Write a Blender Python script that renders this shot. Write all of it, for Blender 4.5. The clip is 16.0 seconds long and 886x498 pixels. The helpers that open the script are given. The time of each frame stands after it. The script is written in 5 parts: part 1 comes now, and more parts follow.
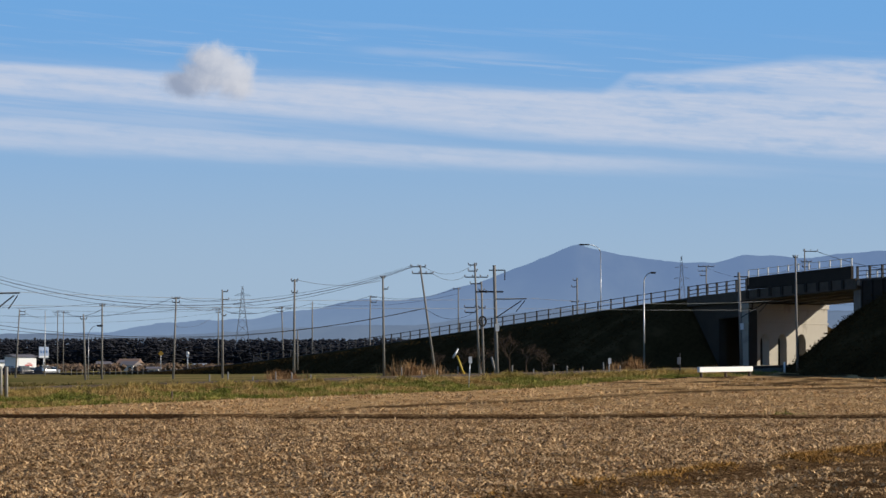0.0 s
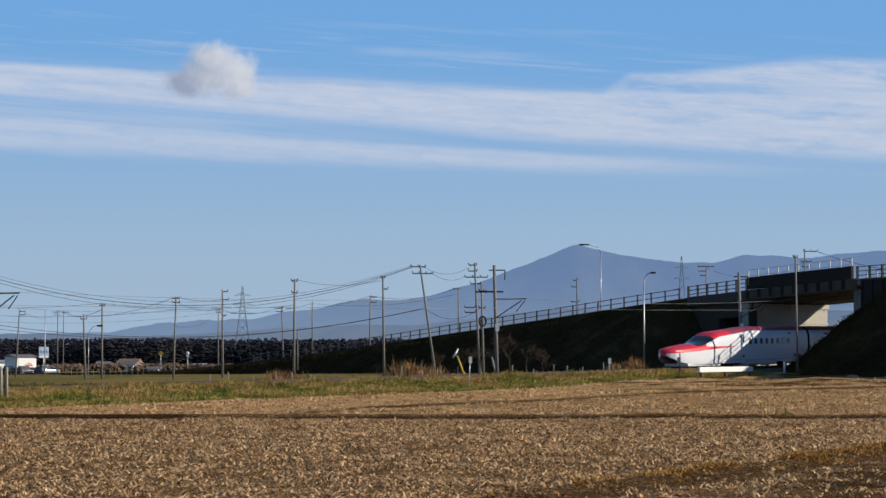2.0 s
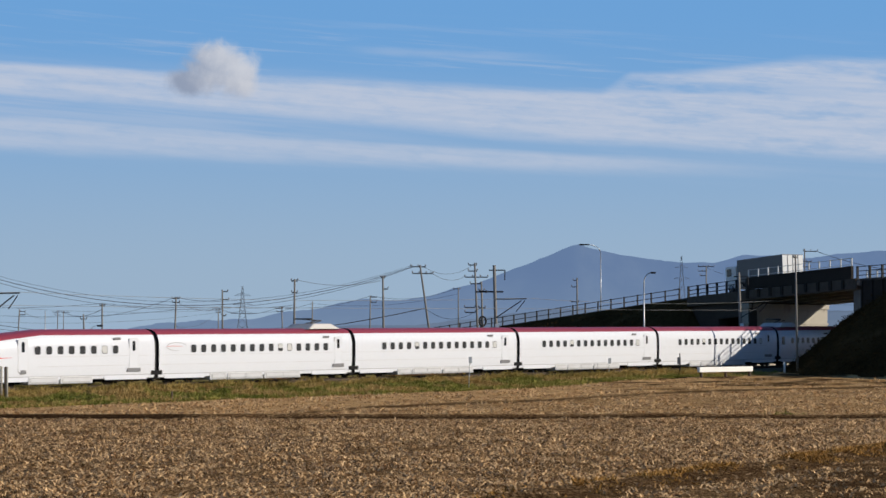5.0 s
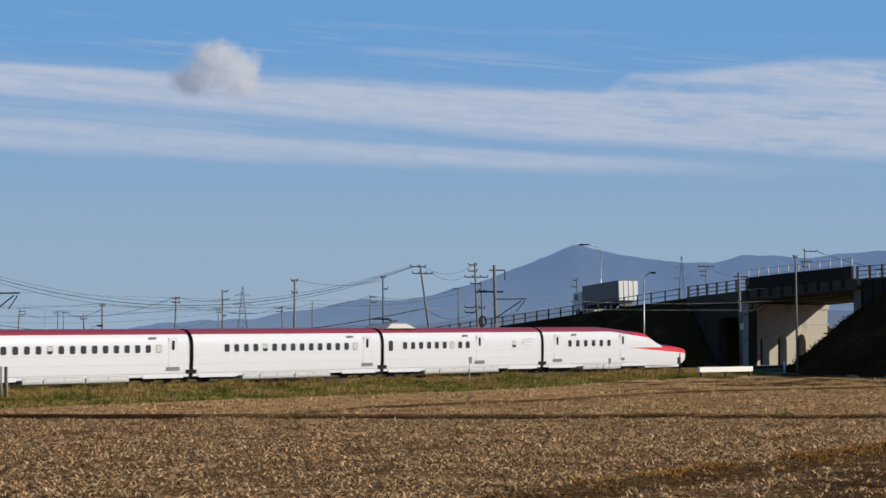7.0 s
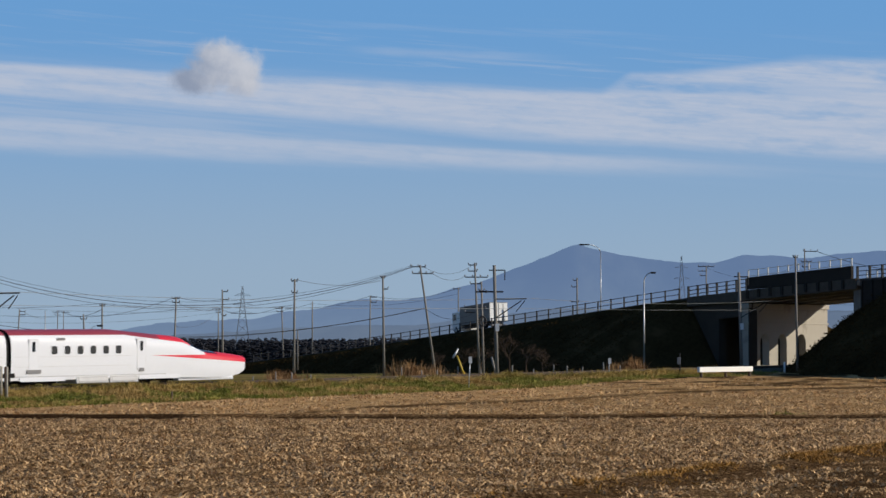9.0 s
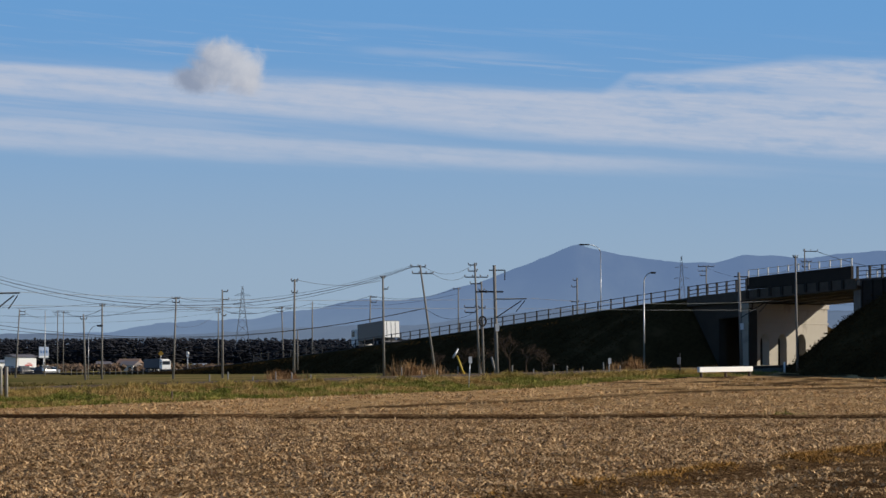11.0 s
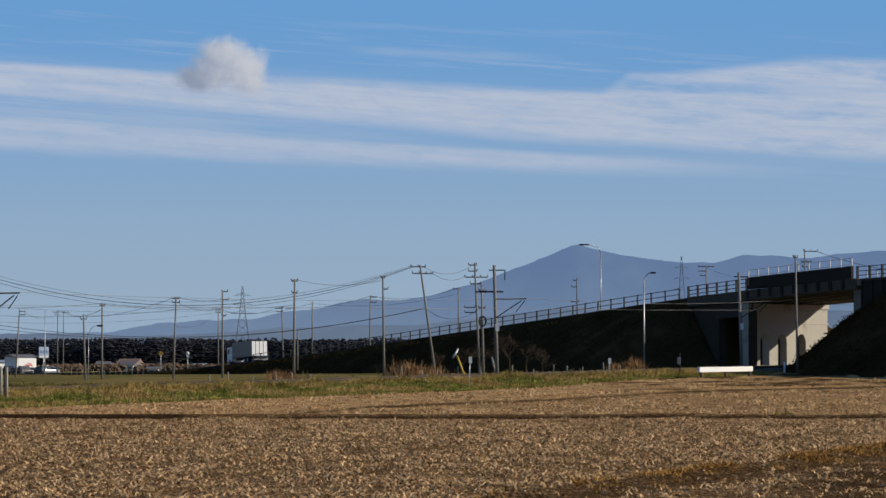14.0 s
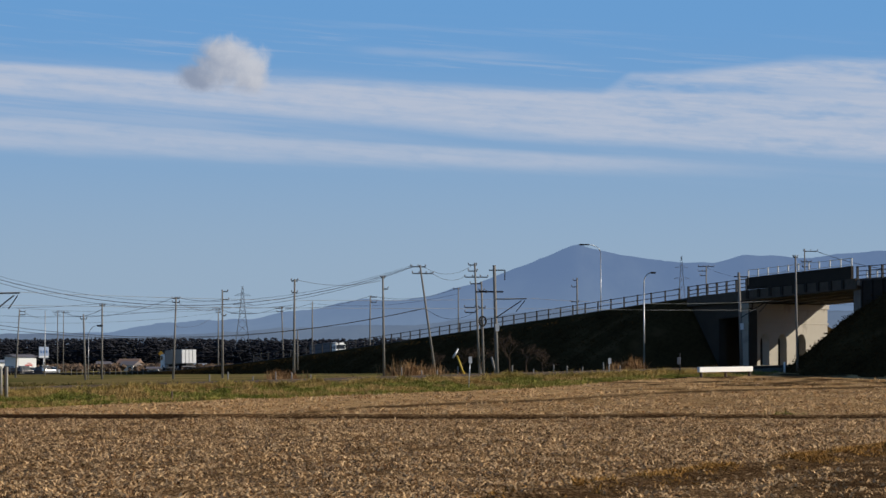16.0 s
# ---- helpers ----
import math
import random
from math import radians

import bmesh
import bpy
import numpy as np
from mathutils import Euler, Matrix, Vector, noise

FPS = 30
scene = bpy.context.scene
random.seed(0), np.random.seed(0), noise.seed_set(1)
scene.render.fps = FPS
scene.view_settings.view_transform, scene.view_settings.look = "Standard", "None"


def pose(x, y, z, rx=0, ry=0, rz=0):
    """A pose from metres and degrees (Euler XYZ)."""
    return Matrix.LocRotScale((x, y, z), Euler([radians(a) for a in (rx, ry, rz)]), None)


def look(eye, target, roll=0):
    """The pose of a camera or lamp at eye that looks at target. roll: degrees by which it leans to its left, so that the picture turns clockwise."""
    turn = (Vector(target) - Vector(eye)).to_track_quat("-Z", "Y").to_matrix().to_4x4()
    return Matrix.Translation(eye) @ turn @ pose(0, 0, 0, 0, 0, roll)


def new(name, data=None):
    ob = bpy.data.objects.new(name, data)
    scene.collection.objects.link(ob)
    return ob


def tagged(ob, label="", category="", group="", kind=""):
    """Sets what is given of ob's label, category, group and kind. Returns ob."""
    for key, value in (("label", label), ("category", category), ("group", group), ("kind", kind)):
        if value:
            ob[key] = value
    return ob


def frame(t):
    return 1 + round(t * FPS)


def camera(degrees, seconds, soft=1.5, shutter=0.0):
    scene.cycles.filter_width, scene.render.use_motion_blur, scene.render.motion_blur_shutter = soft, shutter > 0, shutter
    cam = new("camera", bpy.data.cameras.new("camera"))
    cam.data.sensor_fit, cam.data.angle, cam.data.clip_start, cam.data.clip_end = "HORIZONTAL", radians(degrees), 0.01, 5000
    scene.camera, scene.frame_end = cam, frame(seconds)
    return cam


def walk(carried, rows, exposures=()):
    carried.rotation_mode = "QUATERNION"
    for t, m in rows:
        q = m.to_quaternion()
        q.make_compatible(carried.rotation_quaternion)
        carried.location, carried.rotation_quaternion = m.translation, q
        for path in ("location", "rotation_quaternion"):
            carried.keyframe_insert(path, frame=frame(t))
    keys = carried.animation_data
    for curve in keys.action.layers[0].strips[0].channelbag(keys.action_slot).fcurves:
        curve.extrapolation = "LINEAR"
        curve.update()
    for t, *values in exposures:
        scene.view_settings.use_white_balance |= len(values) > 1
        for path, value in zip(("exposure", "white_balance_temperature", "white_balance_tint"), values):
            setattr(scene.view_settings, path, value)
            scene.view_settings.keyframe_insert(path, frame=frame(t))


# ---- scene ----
cam = camera(20.0, 16.0, soft=1.5, shutter=0.12)
EYE = Vector((0.0, 0.0, 3.6))
VIEW = look(EYE, (0.0, 100.0, 3.6 + 3.576))
walk(cam, [(0.0, VIEW), (16.0, VIEW)], [(0.0, 0.05), (3.0, 0.05), (4.2, 0.02), (6.3, -0.14), (16.0, -0.16)])

# ---- light ----
SUN_TO = Vector((0.874, -0.10, 0.386)).normalized()
sun = new("sun", bpy.data.lights.new("sun", "SUN"))
sun.data.energy, sun.data.angle, sun.data.color = 5.0, radians(0.5), (1.0, 0.905, 0.765)
sun.matrix_world = look(SUN_TO * 300, (0, 0, 0))


class Nodes:
    """Short ways to wire a node tree."""

    def __init__(self, tree):
        self.tree = tree
        tree.nodes.clear()

    def add(self, node_type, **values):
        n = self.tree.nodes.new(node_type)
        for key, value in values.items():
            if key == "op":
                n.operation = value
            elif key == "blend":
                n.blend_type = value
            elif key == "kind":
                n.data_type = value
        return n

    def link(self, a, b):
        self.tree.links.new(a, b)

    def put(self, socket, value):
        if isinstance(value, bpy.types.NodeSocket):
            self.link(value, socket)
        else:
            socket.default_value = value

    def math(self, op, a, b=0.0, c=0.0):
        n = self.add("ShaderNodeMath", op=op)
        for i, v in enumerate((a, b, c)):
            self.put(n.inputs[i], v)
        return n.outputs[0]

    def mix(self, f, a, b, blend="MIX"):
        n = self.add("ShaderNodeMix", kind="RGBA", blend=blend)
        self.put(n.inputs[0], f)
        for sock, v in ((n.inputs[6], a), (n.inputs[7], b)):
            self.put(sock, v if isinstance(v, bpy.types.NodeSocket) else (*v, 1.0)[:4])
        return n.outputs[2]

    def noise(self, vec, scale, detail=4.0, rough=0.55, dist=0.0):
        n = self.add("ShaderNodeTexNoise")
        if vec is not None:
            self.link(vec, n.inputs["Vector"])
        for key, v in (("Scale", scale), ("Detail", detail), ("Roughness", rough), ("Distortion", dist)):
            n.inputs[key].default_value = v
        return n.outputs["Fac"]

    def span(self, v, a, b, lo=0.0, hi=1.0):
        n = self.add("ShaderNodeMapRange")
        n.interpolation_type = "SMOOTHSTEP"
        self.put(n.inputs[0], v)
        for i, x in zip((1, 2, 3, 4), (a, b, lo, hi)):
            n.inputs[i].default_value = x
        return n.outputs[0]

    def stretch(self, vec, sx, sy, sz, rz=0.0):
        n = self.add("ShaderNodeMapping")
        self.link(vec, n.inputs[0])
        n.inputs["Scale"].default_value = (sx, sy, sz)
        n.inputs["Rotation"].default_value = (0, 0, rz)
        return n.outputs[0]

    def coords(self, which="Object"):
        return self.add("ShaderNodeTexCoord").outputs[which]

    def place(self):
        return self.add("ShaderNodeNewGeometry").outputs["Position"]


def make_world():
    w = bpy.data.worlds.new("sky")
    scene.world = w
    w.use_nodes = True
    n = Nodes(w.node_tree)
    sky = n.add("ShaderNodeTexSky")
    sky.sky_type, sky.sun_disc = "NISHITA", False
    sky.sun_elevation = math.asin(SUN_TO.z)
    sky.sun_rotation = math.atan2(SUN_TO.x, SUN_TO.y)
    sky.altitude, sky.air_density, sky.dust_density, sky.ozone_density = 50, 1.0, 0.6, 1.6
    vec = n.coords("Generated")
    sep = n.add("ShaderNodeSeparateXYZ")
    n.link(vec, sep.inputs[0])
    # bearing and height of the direction, as tangents
    flat = n.math("SQRT", n.math("ADD", n.math("MULTIPLY", sep.outputs[0], sep.outputs[0]), n.math("MULTIPLY", sep.outputs[1], sep.outputs[1])))
    el = n.math("DIVIDE", sep.outputs[2], n.math("MAXIMUM", flat, 0.02))
    az = n.math("ARCTAN2", sep.outputs[0], sep.outputs[1])
    pos = n.add("ShaderNodeCombineXYZ")
    n.put(pos.inputs[0], n.math("MULTIPLY", az, 6.0))
    n.put(pos.inputs[1], n.math("MULTIPLY", n.math("ADD", el, n.math("MULTIPLY", az, 0.075)), 60.0))
    warp = n.noise(pos.outputs[0], 1.6, 7.0, 0.62, 0.3)
    fine = n.noise(n.stretch(pos.outputs[0], 2.5, 1.0, 1.0), 4.0, 6.0, 0.65, 0.2)
    # streaks of thin cloud that lie along the sky, dipping a little towards the right
    slope = n.math("ADD", el, n.math("MULTIPLY", az, 0.045))
    lift = n.math("ADD", slope, n.math("MULTIPLY", n.math("SUBTRACT", warp, 0.5), 0.0055))
    def band(low, high, soft):
        a = n.span(n.math("SUBTRACT", lift, low), -soft, soft)
        b = n.span(n.math("SUBTRACT", high, lift), -soft * 0.6, soft * 0.6)
        return n.math("MULTIPLY", a, b)

    low_a = n.math("ADD", 0.0833, n.math("MULTIPLY", az, -0.030))
    high_a = n.math("ADD", n.math("ADD", 0.1010, n.span(az, 0.062, 0.076, 0.0, 0.0068)), n.span(az, 0.07, 0.155, 0.0, 0.0092))
    low_b = n.math("ADD", 0.0690, n.math("MULTIPLY", az, 0.011))
    high_b = n.math("ADD", 0.0768, n.math("MULTIPLY", az, -0.018))
    streak = n.math("MULTIPLY", band(0.1125, 0.1152, 0.0016), n.math("MULTIPLY", n.span(az, -0.045, -0.02), n.span(az, 0.055, 0.02)))
    upper = n.math("MULTIPLY", band(low_a, high_a, 0.0042), 0.92)
    lower = n.math("MULTIPLY", n.math("MULTIPLY", band(low_b, high_b, 0.0035), n.span(az, 0.19, 0.03)), 0.72)
    patch = n.math("MULTIPLY", n.span(n.noise(n.stretch(pos.outputs[0], 1.2, 0.55, 1.0), 3.0, 4.0, 0.6), 0.34, 0.50, 0.5, 1.0), 1.0)
    upper = n.math("MULTIPLY", upper, n.math("MAXIMUM", patch, n.span(az, 0.13, 0.05)))
    gap = n.math("MULTIPLY", n.math("MULTIPLY", n.span(lift, 0.1005, 0.1035), n.span(lift, 0.1080, 0.1050)), n.math("MULTIPLY", n.span(az, 0.050, 0.070), n.math("MULTIPLY", n.span(az, 0.17, 0.08), n.span(fine, 0.35, 0.6, 0.35, 1.0))))
    upper = n.math("MULTIPLY", upper, n.math("SUBTRACT", 1.0, n.math("MULTIPLY", gap, 0.8)))
    cover = n.math("MAXIMUM", n.math("MAXIMUM", upper, lower), n.math("MULTIPLY", streak, 0.26))
    # thin veils between the streaks, thicker towards the left, and wisps over them
    thread = n.noise(n.stretch(pos.outputs[0], 0.9, 2.6, 1.0), 2.2, 6.0, 0.6, 0.25)
    veil = n.math("MULTIPLY", n.math("MULTIPLY", n.span(lift, 0.062, 0.076), n.span(lift, 0.108, 0.096)), n.span(az, 0.02, -0.12, 0.10, 0.34))
    veil = n.math("MULTIPLY", veil, n.span(thread, 0.32, 0.66, 0.45, 1.15))
    wisp = n.math("MULTIPLY", n.math("MULTIPLY", n.span(lift, 0.1005, 0.106), n.span(lift, 0.132, 0.112)), n.span(thread, 0.50, 0.72, 0.0, 0.34))
    cover = n.math("MULTIPLY", cover, n.span(fine, 0.22, 0.60, 0.66, 0.97))
    cover = n.math("MULTIPLY", cover, n.span(thread, 0.28, 0.62, 0.74, 1.0))
    cover = n.math("MAXIMUM", cover, n.math("MAXIMUM", veil, wisp))
    clear = n.mix(n.span(el, 0.01, 0.135), (3.65, 5.15, 7.0), (1.65, 4.12, 8.0))
    base = n.mix(n.span(el, 0.12, 0.7, 0.92, 0.30), sky.outputs[0], clear)
    base = n.mix(n.span(el, 0.15, 0.42, 0.0, 0.93), base, (0.42, 1.15, 2.8))
    col = n.mix(cover, base, (6.0, 6.6, 7.95))
    bg = n.add("ShaderNodeBackground")
    n.link(col, bg.inputs[0])
    bg.inputs[1].default_value = 0.09
    out = n.add("ShaderNodeOutputWorld")
    n.link(bg.outputs[0], out.inputs[0])


make_world()


# ---- materials ----
def paint(name, color, rough=0.5, metal=0.0, vary=0.12, scale=3.0, bump=0.0, spot=None, fine=40.0, shine=0.5):
    """A surface with two scales of variation in its colour and gloss."""
    m = bpy.data.materials.new(name)
    m.use_nodes = True
    n = Nodes(m.node_tree)
    pos = n.place()
    coarse, grain = n.noise(pos, scale, 5.0, 0.6), n.noise(pos, fine, 3.0, 0.6)
    tone = n.math("ADD", n.math("MULTIPLY", n.math("SUBTRACT", coarse, 0.5), 2 * vary), n.math("MULTIPLY", n.math("SUBTRACT", grain, 0.5), vary))
    dark, light = [c * (1 - 1.6 * vary) for c in color], [min(1, c * (1 + 1.6 * vary)) for c in color]
    col = n.mix(n.math("ADD", 0.5, n.math("MULTIPLY", tone, 2.0)), dark, light)
    if spot:
        col = n.mix(n.span(coarse, 0.56, 0.70), col, spot)
    b = n.add("ShaderNodeBsdfPrincipled")
    n.link(col, b.inputs["Base Color"])
    n.put(b.inputs["Roughness"], n.span(grain, 0.2, 0.8, max(0.05, rough - 0.1), min(1, rough + 0.12)))
    b.inputs["Metallic"].default_value = metal
    b.inputs["Specular IOR Level"].default_value = shine
    if bump:
        k = n.add("ShaderNodeBump")
        k.inputs["Strength"].default_value = bump
        k.inputs["Distance"].default_value = 0.02
        n.link(grain, k.inputs["Height"])
        n.link(k.outputs[0], b.inputs["Normal"])
    out = n.add("ShaderNodeOutputMaterial")
    n.link(b.outputs[0], out.inputs[0])
    return m


def leafy(name, a, b_col, scale=0.5, rough=0.9, share=0.55):
    """Plants and straw: colour changes from blade to blade and in patches."""
    m = bpy.data.materials.new(name)
    m.use_nodes = True
    n = Nodes(m.node_tree)
    isle = n.add("ShaderNodeNewGeometry")
    patch = n.noise(isle.outputs["Position"], scale, 3.0, 0.6)
    f = n.math("ADD", n.math("MULTIPLY", isle.outputs["Random Per Island"], share), n.span(patch, 0.3, 0.7, 0.0, 1.0 - share))
    col = n.mix(f, a, b_col)
    b = n.add("ShaderNodeBsdfPrincipled")
    n.link(col, b.inputs["Base Color"])
    b.inputs["Roughness"].default_value = rough
    b.inputs["Specular IOR Level"].default_value = 0.0
    out = n.add("ShaderNodeOutputMaterial")
    n.link(b.outputs[0], out.inputs[0])
    return m


def ground_material():
    m = bpy.data.materials.new("ground")
    m.use_nodes = True
    n = Nodes(m.node_tree)
    pos = n.place()
    big, mid, tiny = n.noise(pos, 0.06, 4.0, 0.6), n.noise(pos, 0.8, 5.0, 0.65), n.noise(pos, 9.0, 4.0, 0.7)

    def zone(name):
        a = n.add("ShaderNodeAttribute")
        a.attribute_name = name
        return a.outputs["Fac"]

    soil_shade = n.mix(n.span(tiny, 0.38, 0.62), (0.042, 0.021, 0.009), (0.125, 0.066, 0.028))
    chaff = n.mix(n.span(mid, 0.35, 0.65), (0.29, 0.168, 0.076), (0.53, 0.34, 0.165))
    field = n.mix(n.math("MULTIPLY", n.span(tiny, 0.44, 0.62), n.span(big, 0.2, 0.6, 0.50, 0.88)), soil_shade, chaff)
    green = n.mix(n.span(mid, 0.3, 0.7), (0.062, 0.085, 0.016), (0.15, 0.14, 0.035))
    straw = n.mix(n.span(mid, 0.3, 0.7), (0.30, 0.165, 0.065), (0.58, 0.375, 0.175))
    far = n.mix(n.span(n.noise(pos, 0.05, 3.0, 0.6), 0.4, 0.6), (0.12, 0.112, 0.035), (0.24, 0.175, 0.070))
    col = n.mix(zone("far"), field, far)
    col = n.mix(zone("straw"), col, straw)
    col = n.mix(zone("grass"), col, green)
    # dark colour for bare earth and for the bund's painted shade line
    col = n.mix(zone("soil_shade"), col, (0.030, 0.016, 0.008))
    b = n.add("ShaderNodeBsdfPrincipled")
    n.link(col, b.inputs["Base Color"])
    b.inputs["Roughness"].default_value = 0.95
    b.inputs["Specular IOR Level"].default_value = 0.0
    k = n.add("ShaderNodeBump")
    k.inputs["Strength"].default_value, k.inputs["Distance"].default_value = 0.8, 0.08
    n.link(n.math("ADD", tiny, n.math("MULTIPLY", mid, 1.5)), k.inputs["Height"])
    n.link(k.outputs[0], b.inputs["Normal"])
    out = n.add("ShaderNodeOutputMaterial")
    n.link(b.outputs[0], out.inputs[0])
    return m


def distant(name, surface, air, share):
    """Far land behind kilometres of lit air, whose haze is painted as a glow."""
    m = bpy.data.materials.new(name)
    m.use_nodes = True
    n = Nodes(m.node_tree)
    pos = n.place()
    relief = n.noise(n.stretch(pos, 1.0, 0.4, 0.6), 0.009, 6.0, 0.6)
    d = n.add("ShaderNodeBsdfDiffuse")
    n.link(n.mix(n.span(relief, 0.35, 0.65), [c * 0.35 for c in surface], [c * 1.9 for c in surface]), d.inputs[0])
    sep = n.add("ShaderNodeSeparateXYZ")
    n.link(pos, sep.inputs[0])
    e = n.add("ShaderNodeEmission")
    # the haze glow is painted paler towards the foot
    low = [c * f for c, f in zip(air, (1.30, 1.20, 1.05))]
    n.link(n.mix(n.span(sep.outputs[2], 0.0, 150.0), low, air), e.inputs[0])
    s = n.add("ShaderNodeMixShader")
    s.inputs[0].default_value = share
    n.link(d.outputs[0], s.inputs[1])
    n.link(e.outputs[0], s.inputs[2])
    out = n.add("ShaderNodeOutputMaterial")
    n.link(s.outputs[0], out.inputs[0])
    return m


WHITE = paint("train_white", (0.685, 0.705, 0.755), 0.28, 0.0, 0.03, 0.6)
RED = paint("train_red", (0.62, 0.022, 0.045), 0.42, 0.0, 0.06, 0.6)
ROOF_RED = paint("train_roof_red", (0.27, 0.040, 0.062), 0.4, 0.0, 0.08, 0.6)
SKIRT = paint("skirt_grey", (0.55, 0.555, 0.57), 0.45, 0.0, 0.16, 1.5)
WINDOW = paint("window_glass", (0.050, 0.052, 0.056), 0.15, 0.0, 0.12, 0.8)
DARK = paint("dark_rubber", (0.014, 0.014, 0.015), 0.8, 0.0, 0.2, 4.0, shine=0.15)
GLASS = paint("tinted_glass", (0.018, 0.02, 0.024), 0.12, 0.0, 0.1, 1.0)
BLIND = paint("window_blind", (0.55, 0.55, 0.54), 0.4, 0.0, 0.08, 3.0)
GREY = paint("vent_grey", (0.17, 0.17, 0.18), 0.5, 0.0, 0.1, 3.0)
STEEL = paint("steel", (0.30, 0.30, 0.31), 0.42, 0.8, 0.2, 2.0)
RUST = paint("rusty_steel", (0.065, 0.045, 0.034), 0.75, 0.3, 0.3, 2.0)
CONCRETE = paint("concrete", (0.17, 0.155, 0.13), 0.85, 0.0, 0.16, 0.35, 0.3, (0.11, 0.10, 0.09), 9.0)
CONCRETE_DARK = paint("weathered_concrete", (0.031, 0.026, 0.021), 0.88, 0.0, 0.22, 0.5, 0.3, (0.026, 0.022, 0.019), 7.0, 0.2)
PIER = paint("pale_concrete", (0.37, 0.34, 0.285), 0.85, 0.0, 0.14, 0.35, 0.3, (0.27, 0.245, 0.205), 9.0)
# abutment concrete, darkened to put the shade under the bridge into its colour
CONCRETE_SHADED = paint("shaded_concrete", (0.052, 0.044, 0.035), 0.88, 0.0, 0.24, 0.4, 0.3, (0.033, 0.028, 0.023), 7.0, 0.2)
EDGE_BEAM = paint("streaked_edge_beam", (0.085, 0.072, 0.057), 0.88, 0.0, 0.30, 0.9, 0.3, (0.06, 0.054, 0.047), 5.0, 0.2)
POLE = paint("pole_concrete", (0.20, 0.188, 0.17), 0.8, 0.0, 0.12, 1.0, 0.2)
POLE_DARK = paint("creosoted_wood", (0.085, 0.056, 0.036), 0.85, 0.0, 0.25, 1.5, 0.2)
IRON = paint("painted_iron", (0.010, 0.010, 0.012), 0.6, 0.0, 0.2, 2.0)
GALV = paint("galvanised", (0.50, 0.51, 0.52), 0.45, 0.6, 0.15, 2.0)
LATTICE_WIRE = paint("catenary_copper", (0.20, 0.21, 0.21), 0.55, 0.4, 0.15, 2.0)
WIRE = paint("weathered_wire", (0.06, 0.06, 0.065), 0.6, 0.3, 0.1, 1.0)
BALLAST = paint("ballast", (0.11, 0.098, 0.062), 0.95, 0.0, 0.3, 1.2, 0.8, (0.07, 0.06, 0.05), 14.0)
ASPHALT = paint("asphalt", (0.055, 0.055, 0.056), 0.85, 0.0, 0.15, 0.5, 0.3)
# turf set darker than other grass, putting the bank's shade into its colour
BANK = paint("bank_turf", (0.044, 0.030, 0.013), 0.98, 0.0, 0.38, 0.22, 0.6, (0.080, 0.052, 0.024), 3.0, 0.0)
WHITE_PAINT = paint("white_paint", (0.80, 0.80, 0.78), 0.45, 0.0, 0.06, 1.0)
YELLOW = paint("yellow_cover", (0.55, 0.36, 0.04), 0.5, 0.0, 0.15, 2.0)
BOX_SIDE = paint("box_side", (0.12, 0.12, 0.123), 0.4, 0.2, 0.05, 0.6)
GROUND = ground_material()
STRAW = leafy("rice_straw", (0.15, 0.074, 0.028), (0.86, 0.58, 0.31), 0.6, 0.9, 0.75)
GREEN = leafy("verge_grass", (0.10, 0.125, 0.020), (0.36, 0.30, 0.085), 0.25, 0.9, 0.3)
DRY = leafy("dry_grass", (0.17, 0.085, 0.038), (0.40, 0.25, 0.125), 0.3)
# needles carry the blue of the distance haze in their colour
PINE_HAZY = leafy("hazy_pine_needles", (0.023, 0.026, 0.034), (0.037, 0.037, 0.043), 0.012, 0.95, 0.25)
TWIG = leafy("bare_twigs", (0.045, 0.034, 0.027), (0.105, 0.075, 0.055), 0.4)


# ---- mesh helpers ----
def mesh_of(name, verts, faces, mat, smooth=False):
    me = bpy.data.meshes.new(name)
    me.from_pydata([tuple(v) for v in verts], [], faces)
    me.materials.append(mat)
    if smooth:
        me.polygons.foreach_set("use_smooth", [True] * len(me.polygons))
    me.update()
    return me


def under(ob, parent, label=""):
    if parent is not None:
        ob.parent = parent
    if label:
        ob["label"] = label
    return ob


def part(name, bm, mat, parent=None, label="", smooth=False):
    me = bpy.data.meshes.new(name)
    bm.to_mesh(me)
    bm.free()
    me.materials.append(mat)
    if smooth:
        me.polygons.foreach_set("use_smooth", [True] * len(me.polygons))
    return under(new(name, me), parent, label)


def empty(name, m, label="", category="", group="", kind=""):
    e = new(name)
    e.matrix_world = m
    return tagged(e, label, category, group, kind)


def box(bm, x0, x1, y0, y1, z0, z1, bevel=0.0, m=None):
    r = bmesh.ops.create_cube(bm, size=1.0)
    vs = r["verts"]
    for v in vs:
        v.co = Vector((x0 + (v.co.x + 0.5) * (x1 - x0), y0 + (v.co.y + 0.5) * (y1 - y0), z0 + (v.co.z + 0.5) * (z1 - z0)))
    if m is not None:
        bmesh.ops.transform(bm, matrix=m, verts=vs)
    if bevel:
        edges = list({e for v in vs for e in v.link_edges})
        bmesh.ops.bevel(bm, geom=edges, offset=bevel, segments=2, affect="EDGES", profile=0.6)
    return bm


def bar(bm, a, b, r0, r1=None, sides=8):
    """A round bar from a to b."""
    a, b = Vector(a), Vector(b)
    r1 = r0 if r1 is None else r1
    way = b - a
    m = Matrix.Translation((a + b) / 2) @ way.to_track_quat("Z", "Y").to_matrix().to_4x4()
    bmesh.ops.create_cone(bm, cap_ends=True, segments=sides, radius1=r0, radius2=r1, depth=way.length, matrix=m)
    return bm


